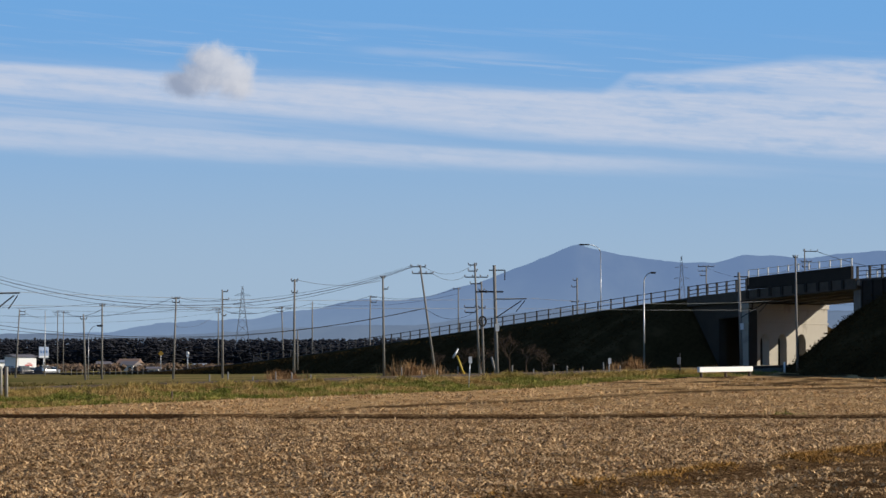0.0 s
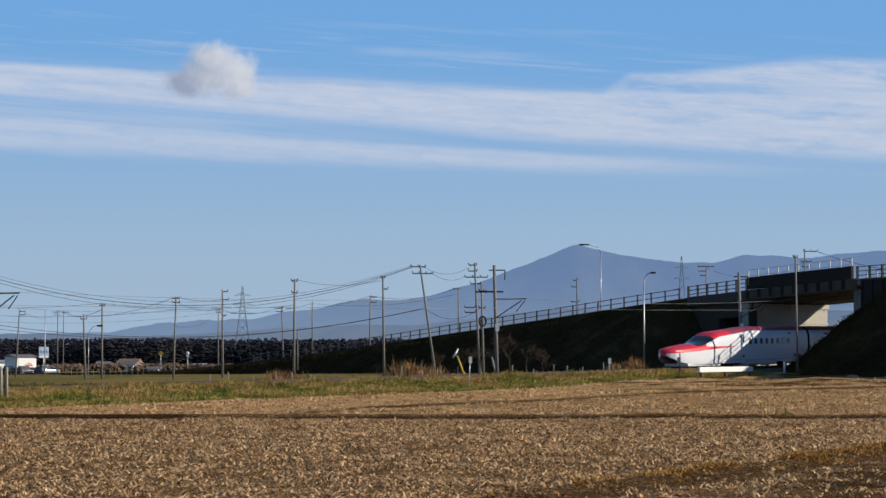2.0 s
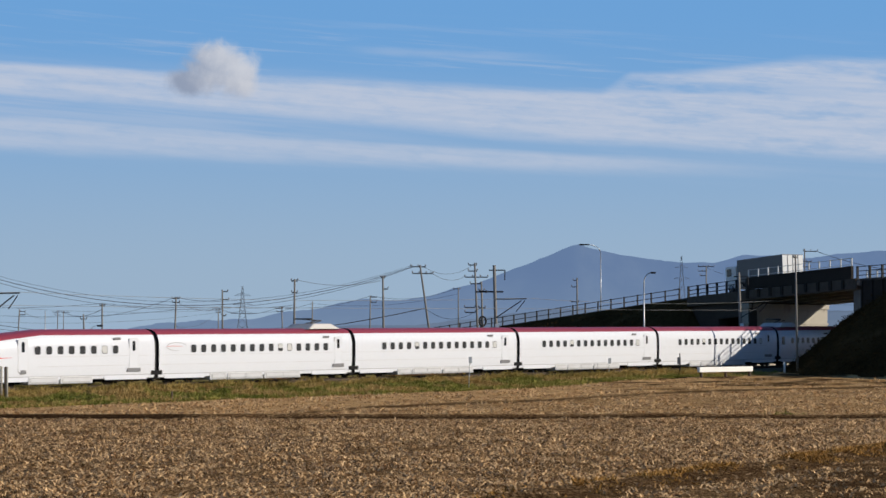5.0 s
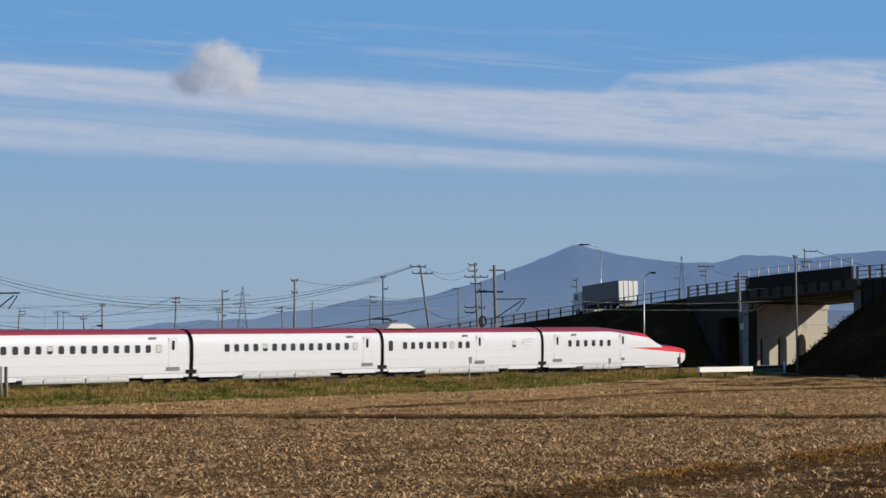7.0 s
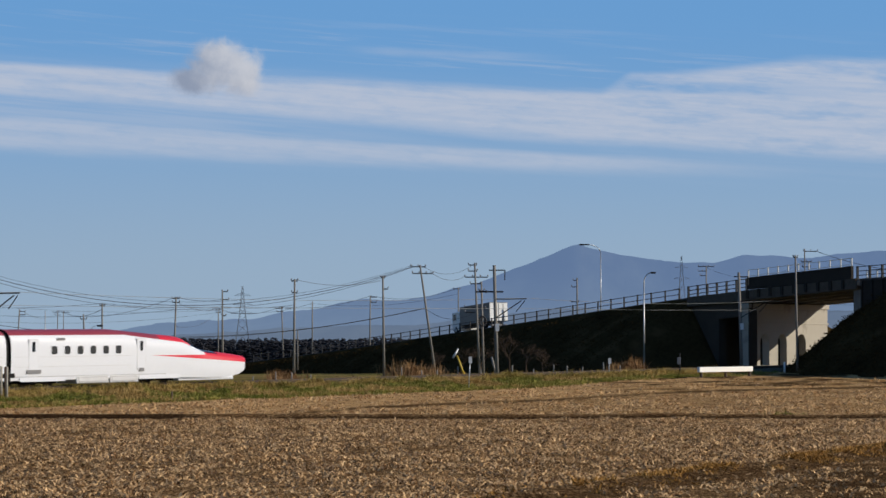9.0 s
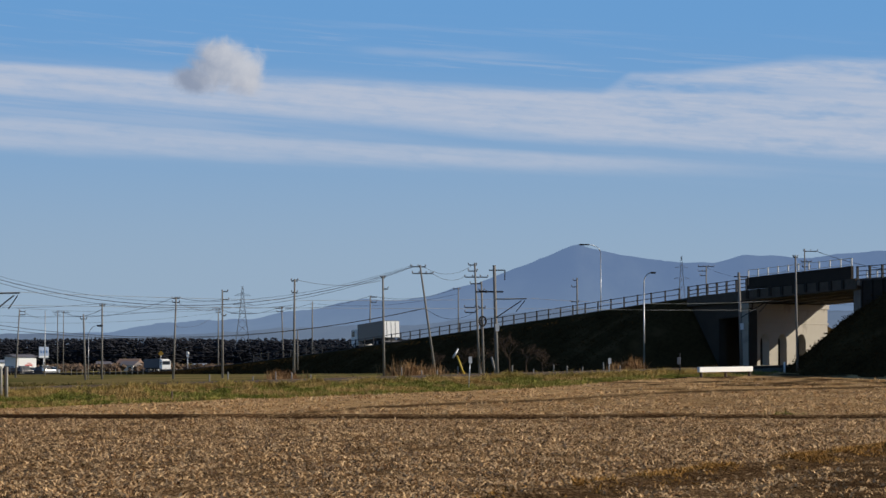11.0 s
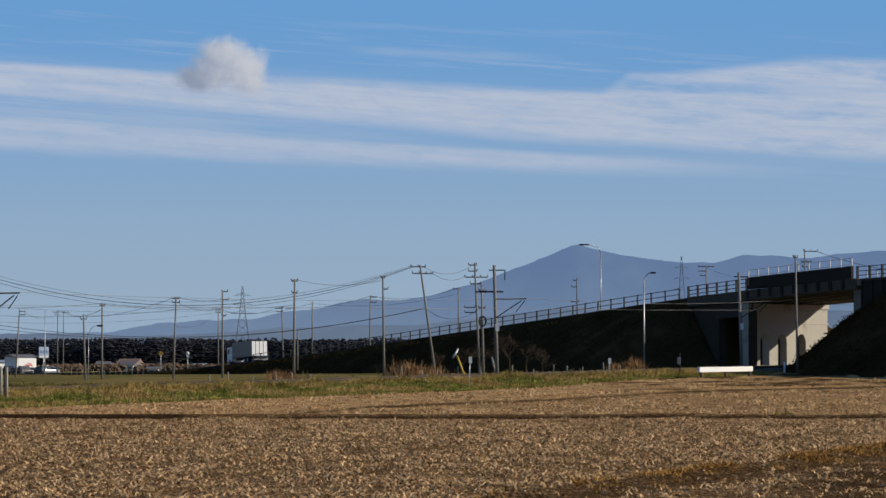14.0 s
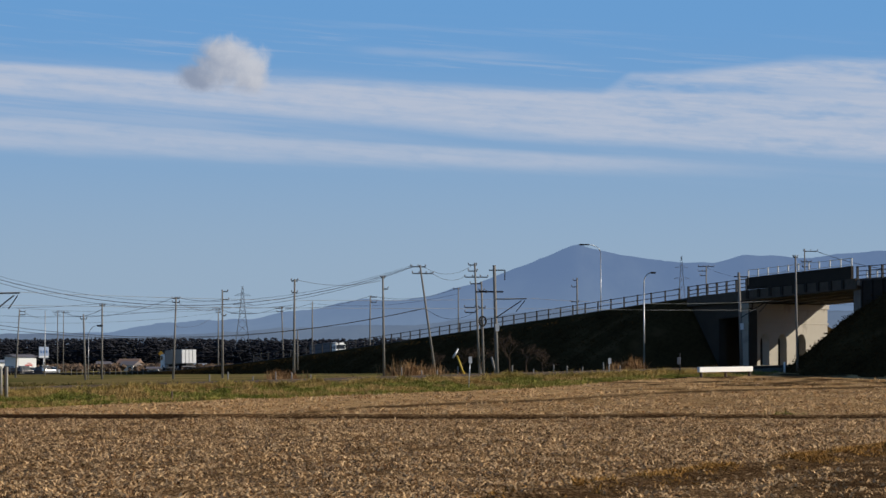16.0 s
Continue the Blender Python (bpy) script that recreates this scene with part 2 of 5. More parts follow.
def boxed(name, dims, mat, parent, bevel=0.0, label="", m=None):
    return part(name, box(bmesh.new(), *dims, bevel=bevel, m=m), mat, parent, label)


def barred(name, a, b, r0, mat, parent, r1=None, sides=8, label=""):
    return part(name, bar(bmesh.new(), a, b, r0, r1, sides), mat, parent, label, True)


# ---- plan: the railway and the road ramp are straight lines ----
T0, TD, TN = Vector((-17.28, 171.13)), Vector((0.6075, 0.7944)), Vector((0.7944, -0.6075))
R0, RU, RM = Vector((20.50, 277.0)), Vector((-0.4305, 0.9026)), Vector((-0.9026, -0.4305))
RAIL_TURN = math.degrees(math.atan2(TD.y, TD.x))
ROAD_TURN = math.degrees(math.atan2(RU.y, RU.x))
ROAD_KEYS = ((-260, 5.0), (-130, 8.6), (-70, 9.5), (-46, 9.15), (-30, 8.5), (-11, 7.45), (0, 6.72), (72, 2.15), (112, -0.08), (143, -1.5), (190, -2.4), (260, -3.4))


def rail_z(s):
    return 0.643 + 0.006 * max(-160.0, min(160.0, s))


def track(s, d, z=0.0):
    q = T0 + TD * s + TN * d
    return Vector((q.x, q.y, z))


def track_sd(x, y):
    q = Vector((x, y)) - T0
    return q.dot(TD), q.dot(TN)


def road_z(u):
    us, zs = zip(*ROAD_KEYS)
    a = np.linspace(-9, 9, 7)
    return float(np.mean(np.interp(u + a, us, zs)))


def road(u, w, z=0.0):
    q = R0 + RU * u + RM * w
    return Vector((q.x, q.y, z))


def road_uw(x, y):
    q = Vector((x, y)) - R0
    return q.dot(RU), q.dot(RM)


def smooth(a, b, v):
    t = max(0.0, min(1.0, (v - a) / (b - a)))
    return t * t * (3 - 2 * t)


def far_line(x):
    """Where the stubble ends and the pale straw below the verge begins."""
    return float(np.interp(x, (-40, -9, -4, 7, 15, 31), (114.5, 115, 135, 147, 163, 175))) + 0.8 * noise.noise((x * 0.2, 7, 7))


def ground_z(x, y):
    s, d = track_sd(x, y)
    near = smooth(112.0, 135.0, y)
    lying = rail_z(max(-60.0, min(75.0, s))) - 0.62
    z = near * lying
    beyond = max(0.0, -d - 8.0)
    z -= 0.0165 * min(beyond, 260.0) + 0.0100 * max(0.0, min(beyond - 260.0, 700.0))
    z += 0.05 * (noise.noise((x * 0.15, y * 0.15, 0)) + 0.5 * noise.noise((x * 0.6, y * 0.6, 3)))
    z += 0.20 * math.exp(-((y - 56.8 - (x - 1.7) * 1.886) / 0.9) ** 2) * smooth(-2, 1, x)
    # weedy hummocks of the verge, and a low ridge at the far edge of the stubble
    if 2.4 < d < 16:
        edge = 15.0 - 8.5 * smooth(12.0, 50.0, s)
        lump = max(0.0, 0.45 + noise.noise((x * 0.33, y * 0.33, 17)) + 0.5 * noise.noise((x * 0.9, y * 0.9, 27)))
        z += 0.42 * lump * smooth(2.4, 4.2, d) * smooth(edge * 0.85, edge * 0.5, d)
    z += 0.12 * math.exp(-((y - far_line(x) - 1.0) / 0.7) ** 2) * smooth(-11, -8, x) * (d > 6)
    # trodden lumps of earth at the field's end by the bridge
    if x > 9 and d > 3:
        z += 0.26 * max(0.0, noise.noise((x * 0.22, y * 0.42, 61)) + 0.1) * smooth(9, 15, x) * smooth(0.0, 5.0, y - far_line(x)) * smooth(3, 6, d)
    # low bund across the field, and the slanting one behind it
    z += 0.22 * math.exp(-((y - 113.5 - 0.4 * noise.noise((x * 0.1, 1, 1))) / 0.55) ** 2)
    return z


def zones(x, y):
    s, d = track_sd(x, y)
    wob = 1.6 * noise.noise((x * 0.09, y * 0.09, 5)) + 0.7 * noise.noise((x * 0.4, y * 0.4, 9))
    edge = 15.0 - 8.5 * smooth(12.0, 50.0, s)
    grass = smooth(edge + 1.0, edge - 1.0, d + wob) if d > -6 else 0.0
    grass *= 1.0 - 0.9 * smooth(58.0, 66.0, s)
    far = smooth(-4.0, -10.0, d)
    line = far_line(x)
    straw = max(smooth(line + 0.3, line + 2.5, y), 0.55 * smooth(113.9, 115.5, y)) * (1 - far)
    # shade on the bund's step is painted here as a dark line
    soil_shade = 0.95 * math.exp(-((y - 112.9 - 0.4 * noise.noise((x * 0.1, 1, 1))) / (0.27 + 0.7 * smooth(-8, -14, x))) ** 2) * smooth(-0.4, 0.1, noise.noise((x * 0.16, 4, 2)) + 0.2)
    soil_shade = max(soil_shade, 0.84 * math.exp(-((y - line) / 0.85) ** 2) * smooth(-11, -8, x))
    if x > 10:
        soil_shade = max(soil_shade, 0.8 * math.exp(-((y - line - 9) / 1.6) ** 2) * smooth(10, 14, x) * smooth(-0.2, 0.2, noise.noise((x * 0.3, 2, 8))))
    rough = noise.noise((x * 0.18, y * 0.35, 31)) + 0.5 * noise.noise((x * 0.7, y * 0.9, 14))
    rough += 0.7 * noise.noise((x * 0.07, y * 0.30, 52))
    soil_shade = max(soil_shade, 0.88 * smooth(-0.05, 0.25, rough) * smooth(9, 16, x) * smooth(line - 1, line + 6, y))
    bund = 56.8 + (x - 1.7) * 1.886
    if -2 < x:
        soil_shade = max(soil_shade, 0.62 * math.exp(-((y - bund + 1.6) / 1.7) ** 2) * smooth(-2, 1, x))
        # bare, clodded earth on the near side of that bund
        soil_shade = max(soil_shade, 0.75 * smooth(-2.5, -4.5, y - bund) * smooth(6, 10, x) * smooth(-0.35, 0.15, noise.noise((x * 0.9, y * 0.7, 41))))
    return grass, straw, soil_shade, far


def build_ground():
    fx = np.concatenate([[-6000, -3000, -1500, -800, -450, -260, -160, -110, -85, -70, -60], np.arange(-52, 56, 0.8), [62, 72, 90, 120, 170, 260, 450, 800, 1500, 3000, 6000]])
    fy = np.concatenate([[-2500, -900, -300, -100, -30, 10, 30, 40, 47], np.arange(50, 112, 0.8), np.arange(112, 116, 0.25), np.arange(116, 240, 0.8), np.arange(240, 330, 5), np.arange(330, 700, 25), [760, 900, 1200, 1600, 2200, 3000, 3900, 5200]])
    verts, names = [], ("grass", "straw", "soil_shade", "far")
    vals = {k: [] for k in names}
    for y in fy:
        for x in fx:
            verts.append((x, y, ground_z(x, y)))
            for k, v in zip(names, zones(x, y)):
                vals[k].append(v)
    w = len(fx)
    faces = [(j * w + i, j * w + i + 1, (j + 1) * w + i + 1, (j + 1) * w + i) for j in range(len(fy) - 1) for i in range(w - 1)]
    me = mesh_of("ground", verts, faces, GROUND, True)
    for k in names:
        me.attributes.new(k, "FLOAT", "POINT").data.foreach_set("value", vals[k])
    tagged(new("ground", me), "harvested rice field with stubble and a grassy railway verge", "ground", kind="structure")


build_ground()


# ---- far land ----
def mountains():
    # bearing and height of the skyline, as tangents
    ridge = ((-0.7611, 0.0034), (-0.4462, 0.0056), (-0.2663, 0.0040), (-0.1763, 0.0018), (-0.1314, 0.0027), (-0.1224, 0.0047), (-0.1179, 0.0052), (-0.1134, 0.0063), (-0.1021, 0.0067), (-0.0976, 0.0076), (-0.0909, 0.0074), (-0.0841, 0.0079), (-0.0774, 0.0076), (-0.0706, 0.0090), (-0.0639, 0.0108), (-0.0571, 0.0112), (-0.0504, 0.0119), (-0.0436, 0.0135), (-0.0369, 0.0151), (-0.0301, 0.0160), (-0.0211, 0.0153), (-0.0144, 0.0155), (-0.0076, 0.0166), (-0.0020, 0.0180), (0.0036, 0.0200), (0.0148, 0.0225), (0.0261, 0.0270), (0.0351, 0.0304), (0.0430, 0.0337), (0.0486, 0.0360), (0.0535, 0.0378), (0.0565, 0.0367), (0.0621, 0.0353), (0.0711, 0.0333), (0.0801, 0.0322), (0.0891, 0.0308), (0.1071, 0.0301), (0.1138, 0.0319), (0.1206, 0.0333), (0.1296, 0.0333), (0.1386, 0.0324), (0.1475, 0.0322), (0.1565, 0.0337), (0.1678, 0.0346), (0.1763, 0.0351), (0.2285, 0.0369), (0.3635, 0.0225), (0.5884, 0.0067))
    us, hs = zip(*ridge)
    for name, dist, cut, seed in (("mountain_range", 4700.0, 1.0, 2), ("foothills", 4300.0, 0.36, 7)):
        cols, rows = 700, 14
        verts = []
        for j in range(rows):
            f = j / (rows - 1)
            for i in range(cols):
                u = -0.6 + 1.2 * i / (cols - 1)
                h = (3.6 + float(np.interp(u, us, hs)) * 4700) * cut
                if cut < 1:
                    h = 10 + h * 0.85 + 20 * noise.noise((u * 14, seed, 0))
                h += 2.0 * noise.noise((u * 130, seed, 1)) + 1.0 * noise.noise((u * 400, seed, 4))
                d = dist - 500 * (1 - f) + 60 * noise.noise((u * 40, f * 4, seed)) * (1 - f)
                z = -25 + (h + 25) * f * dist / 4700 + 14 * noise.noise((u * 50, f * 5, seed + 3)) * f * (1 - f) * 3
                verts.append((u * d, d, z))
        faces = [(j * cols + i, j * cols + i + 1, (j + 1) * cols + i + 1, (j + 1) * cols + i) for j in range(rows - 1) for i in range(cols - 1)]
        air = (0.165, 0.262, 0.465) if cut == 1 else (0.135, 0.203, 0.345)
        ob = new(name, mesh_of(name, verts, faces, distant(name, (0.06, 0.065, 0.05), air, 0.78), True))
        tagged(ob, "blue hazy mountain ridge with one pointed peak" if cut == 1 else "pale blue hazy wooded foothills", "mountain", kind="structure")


mountains()


# ---- road ramp on its bank, cut open where the bridge spans the railway ----
NEAR_W, FAR_W = 3.3, -10.6
SPAN = (-47.6, -29.65)


def bank(name, us, slope=1.65, cone=0.0, crest=None):
    """A stretch of turfed bank. cone: metres by which the end at the bridge runs out in a quarter cone."""
    verts, rows = [], []
    for u in us:
        z = min(road_z(u) - 0.12, crest(u) if crest else 99.0)
        g = min(ground_z(*road(u, NEAR_W).xy), ground_z(*road(u, FAR_W).xy)) - 0.8
        if cone and u < cone:
            z -= (cone - u) * 1.2
            if z < g + 0.3:
                break
        out = max(0.4, (z - g) * slope)
        row = []
        for f in np.linspace(1, 0, 9):
            q = road(u, NEAR_W + 0.4 + out * f)
            wob = 0.10 * noise.noise((u * 0.3, f * 6, 1)) if 0 < f < 1 else 0
            row.append((q.x, q.y, z + (g - z) * f + wob))
        back = NEAR_W + 0.05 if cone and u < cone else FAR_W - 0.4
        q = road(u, back)
        row.append((q.x, q.y, z))
        q = road(u, back - (0.02 if cone and u < cone else out))
        row.append((q.x, q.y, g))
        rows.append(len(verts))
        verts += row
    n = 11
    faces = [(a + i, a + i + 1, b + i + 1, b + i) for a, b in zip(rows, rows[1:]) for i in range(n - 1)]
    faces += [tuple(range(rows[0], rows[0] + n))[::-1], tuple(range(rows[-1], rows[-1] + n))]
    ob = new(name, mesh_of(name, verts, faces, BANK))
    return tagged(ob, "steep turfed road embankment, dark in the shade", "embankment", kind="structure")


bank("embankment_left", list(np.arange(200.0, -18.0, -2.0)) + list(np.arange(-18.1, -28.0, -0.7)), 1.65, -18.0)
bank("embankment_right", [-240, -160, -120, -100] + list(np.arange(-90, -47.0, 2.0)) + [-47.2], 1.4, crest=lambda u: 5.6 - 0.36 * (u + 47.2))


def ribbon(name, us, w0, w1, lift, mat, label, category):
    verts, faces = [], []
    for u in us:
        for w, dz in ((w0, 0), (w1, 0), (w1, -0.25), (w0, -0.25)):
            verts.append(road(u, w, road_z(u) + lift + dz))
    for i in range(len(us) - 1):
        a, b = 4 * i, 4 * i + 4
        faces += [(a + k, a + (k + 1) % 4, b + (k + 1) % 4, b + k) for k in range(4)]
    faces += [(3, 2, 1, 0), tuple(4 * (len(us) - 1) + k for k in range(4))]
    return tagged(new(name, mesh_of(name, verts, faces, mat)), label, category, kind="structure")


ribbon("road", list(np.arange(-240, 230, 3.0)), NEAR_W, FAR_W, 0.0, ASPHALT, "grey asphalt road climbing a ramp to the bridge", "road")


# ---- railway ----
def railway():
    t = empty("railway_track", Matrix.Translation(track(0, 0)) @ pose(0, 0, 0, 0, -math.degrees(math.atan(0.006)), RAIL_TURN), "single railway track on a low grey ballast bed", "railway track")
    verts, faces = [], []
    xs = list(np.arange(-150, 160.1, 1.0))
    prof = ((-2.6, -0.75), (-1.75, -0.20), (1.75, -0.20), (2.6, -0.75))
    for x in xs:
        for y, z in prof:
            verts.append((x, y + 0.12 * noise.noise((x, y, 2)), 0.643 + z + 0.04 * noise.noise((x * 0.7, y * 3, 1))))
    faces = [(4 * i + k, 4 * i + k + 1, 4 * i + 5 + k, 4 * i + 4 + k) for i in range(len(xs) - 1) for k in range(3)]
    under(new("ballast", mesh_of("ballast", verts, faces, BALLAST)), t)
    for y in (-0.7525, 0.7525):
        bm = bmesh.new()
        box(bm, -150, 160, y - 0.033, y + 0.033, 0.60, 0.643)
        box(bm, -150, 160, y - 0.012, y + 0.012, 0.50, 0.605)
        box(bm, -150, 160, y - 0.065, y + 0.065, 0.475, 0.50)
        part("rail", bm, RUST, t)
    bm = bmesh.new()
    box(bm, -0.12, 0.12, -1.2, 1.2, 0.36, 0.47, 0.02)
    first = part("sleeper", bm, CONCRETE_DARK, t)
    first.location.x = -60
    for i in range(1, 260):
        o = new("sleeper", first.data)
        o.parent = t
        o.location.x = -60 + i * 0.62


railway()


# ---- the train ----
HALF, TOP, FLOOR = 1.47, 3.65, 0.44
END_LEN, MID_LEN = 23.08, 20.5


def ring(half, top, floor, n=14):
    """Half a body's outline from the sill up to the roof's middle: (y, z) pairs."""
    h = top - floor
    pts = []
    for k in range(9):
        f = k / 8
        pts.append((half * (0.94 + 0.06 * min(1.0, f / 0.55) ** 0.6), floor + 0.58 * h * f))
    cz = floor + 0.58 * h
    for i in range(1, n + 1):
        a = i / n * math.pi / 2
        pts.append((half * math.cos(a) ** 0.62 if i < n else 0.0, cz + (top - cz) * math.sin(a) ** 0.72))
    return pts


def nose_lines(x, top, floor):
    """Heights at distance x from the tip where the paint changes: the sill, the stripe's top, and the foot of glass and roof."""
    h = top - floor
    sill = min(1.30 + 0.058 * x, floor + 0.72 * h)
    if x < 5.0:
        return sill, sill + 0.34 * (top - sill), sill + 0.67 * (top - sill)
    stripe = sill + max(0.015, 0.30 * (1 - (x - 5.0) / 5.3))
    if x < 7.2:
        return sill, stripe, 2.05 + 0.31 * (x - 5.0)
    return sill, stripe, min(3.27, 2.73 + 0.0965 * (x - 7.2))


def side_y(z, half, top, floor):
    """The body's half width at height z."""
    h = top - floor
    cz = floor + 0.58 * h
    if z <= cz:
        return half * (0.94 + 0.06 * min(1.0, max(0.0, (z - floor) / (cz - floor)) / 0.55) ** 0.6)
    sn = min(1.0, ((z - cz) / (top - cz)) ** (1 / 0.72))
    return half * (1 - sn * sn) ** 0.31


def loft(rows):
    """Rows of (x, half, top, floor) become the shell of a carriage, mirrored: verts and quads with (row, zone)."""
    verts, quads = [], []
    zone = [0] * 6 + [1] * 3 + [2] * 6 + [3] * 9
    n = 2 * len(zone) + 1
    for x, half, top, floor in rows:
        a, b, c = nose_lines(x if len(rows) > 3 else 14.0, top, floor)
        zs = list(np.linspace(floor, a, 7)) + list(np.linspace(a, b, 4)[1:]) + list(np.linspace(b, c, 7)[1:])
        r = (c - floor - 0.58 * (top - floor)) / (0.42 * (top - floor))
        if r > 0.02:
            turn = math.asin(min(1.0, r ** (1 / 0.72)))
            rs = [math.sin(turn + (math.pi / 2 - turn) * k / 9) ** 0.72 for k in range(1, 10)]
            zs += [floor + (0.58 + 0.42 * q) * (top - floor) for q in rs]
        else:
            zs += list(np.linspace(c, top, 10)[1:])
        half_ring = [(side_y(z, half, top, floor) if k < len(zs) - 1 else 0.0, z) for k, z in enumerate(zs)]
        verts += [(x, -y, z) for y, z in half_ring] + [(x, y, z) for y, z in reversed(half_ring[:-1])]
    for j in range(len(rows) - 1):
        for i in range(n - 1):
            quads.append((j, zone[i] if i < len(zone) else zone[2 * len(zone) - 1 - i], (j * n + i, (j + 1) * n + i, (j + 1) * n + i + 1, j * n + i + 1)))
    return verts, quads, n


def shell(name, verts, faces, mat, parent, label=""):
    used = sorted({i for f in faces for i in f})
    at = {v: i for i, v in enumerate(used)}
    return under(new(name, mesh_of(name, [verts[i] for i in used], [tuple(at[i] for i in f) for f in faces], mat, True)), parent, label)


def nose_rows(length):
    """The long nose towards -x, with its tip at x = 0."""
    keys = ((0.0, 0.30, 1.58, 1.10), (0.2, 0.58, 1.70, 0.96), (0.6, 0.90, 1.79, 0.78), (1.4, 1.14, 1.89, 0.52), (2.4, 1.28, 1.99, 0.38), (3.4, 1.36, 2.09, 0.33), (4.6, 1.41, 2.20, 0.32), (5.4, 1.43, 2.36, 0.34),
            (6.3, 1.45, 2.76, 0.36), (7.2, 1.455, 3.13, 0.38), (8.0, 1.46, 3.22, 0.40), (9.3, 1.465, 3.31, 0.42), (11.0, 1.47, 3.45, 0.44), (12.6, 1.47, 3.58, 0.44), (13.6, 1.47, 3.65, 0.44))
    xs = [k[0] for k in keys]
    cols = list(zip(*keys))
    rows = [tuple([x] + [float(np.interp(x, xs, c)) for c in cols[1:]]) for x in np.concatenate([np.arange(0, 1, 0.1), np.arange(1, 13.5, 0.14)])]
    return rows + [(13.6, HALF, TOP, FLOOR), (length - 0.20, HALF, TOP, FLOOR)]


def side_plate(name, x0, x1, z0, z1, mat, parent, y=-HALF, out=0.012, label="", round_=0.06):
    """A shallow plate that lies on the body's side, with rounded corners."""
    bm = bmesh.new()
    r = min(round_, (x1 - x0) / 2.1, (z1 - z0) / 2.1)
    pts = []
    for cx, cz, a0 in ((x1 - r, z1 - r, 0), (x0 + r, z1 - r, 90), (x0 + r, z0 + r, 180), (x1 - r, z0 + r, 270)):
        for k in range(4):
            a = radians(a0 + 30 * k)
            pts.append((cx + r * math.cos(a), cz + r * math.sin(a)))
    sgn = -1 if y < 0 else 1
    a = [bm.verts.new((px, y + sgn * out, pz)) for px, pz in pts]
    b = [bm.verts.new((px, y - sgn * 0.03, pz)) for px, pz in pts]
    bm.faces.new(a if y < 0 else a[::-1])
    for i in range(len(a)):
        j = (i + 1) % len(a)
        bm.faces.new((a[i], b[i], b[j], a[j]))
    bmesh.ops.recalc_face_normals(bm, faces=bm.faces)
    return part(name, bm, mat, parent, label)


def swoosh(name, x, z, rx, rz, a0, a1, wide, mat, parent, y, label):
    """A thin curved stroke on the body's side, tapering towards its ends."""
    bm = bmesh.new()
    sgn = -1 if y < 0 else 1
    last = None
    for k in range(25):
        f = k / 24
        a = radians(a0 + (a1 - a0) * f)
        w = wide * (0.25 + 0.75 * math.sin(math.pi * f))
        row = [bm.verts.new((x + (rx + e) * math.cos(a), y + sgn * dy, z + (rz + e) * math.sin(a))) for e, dy in ((-w / 2, 0.008), (w / 2, 0.008), (w / 2, -0.02), (-w / 2, -0.02))]
        if last:
            for i in range(4):
                bm.faces.new((last[i], last[(i + 1) % 4], row[(i + 1) % 4], row[i]))
        last = row
    bmesh.ops.recalc_face_normals(bm, faces=bm.faces)
    return part(name, bm, mat, parent, label)


GREY_PALE = paint("panel_grey", (0.30, 0.30, 0.31), 0.5, 0.0, 0.12, 2.0)


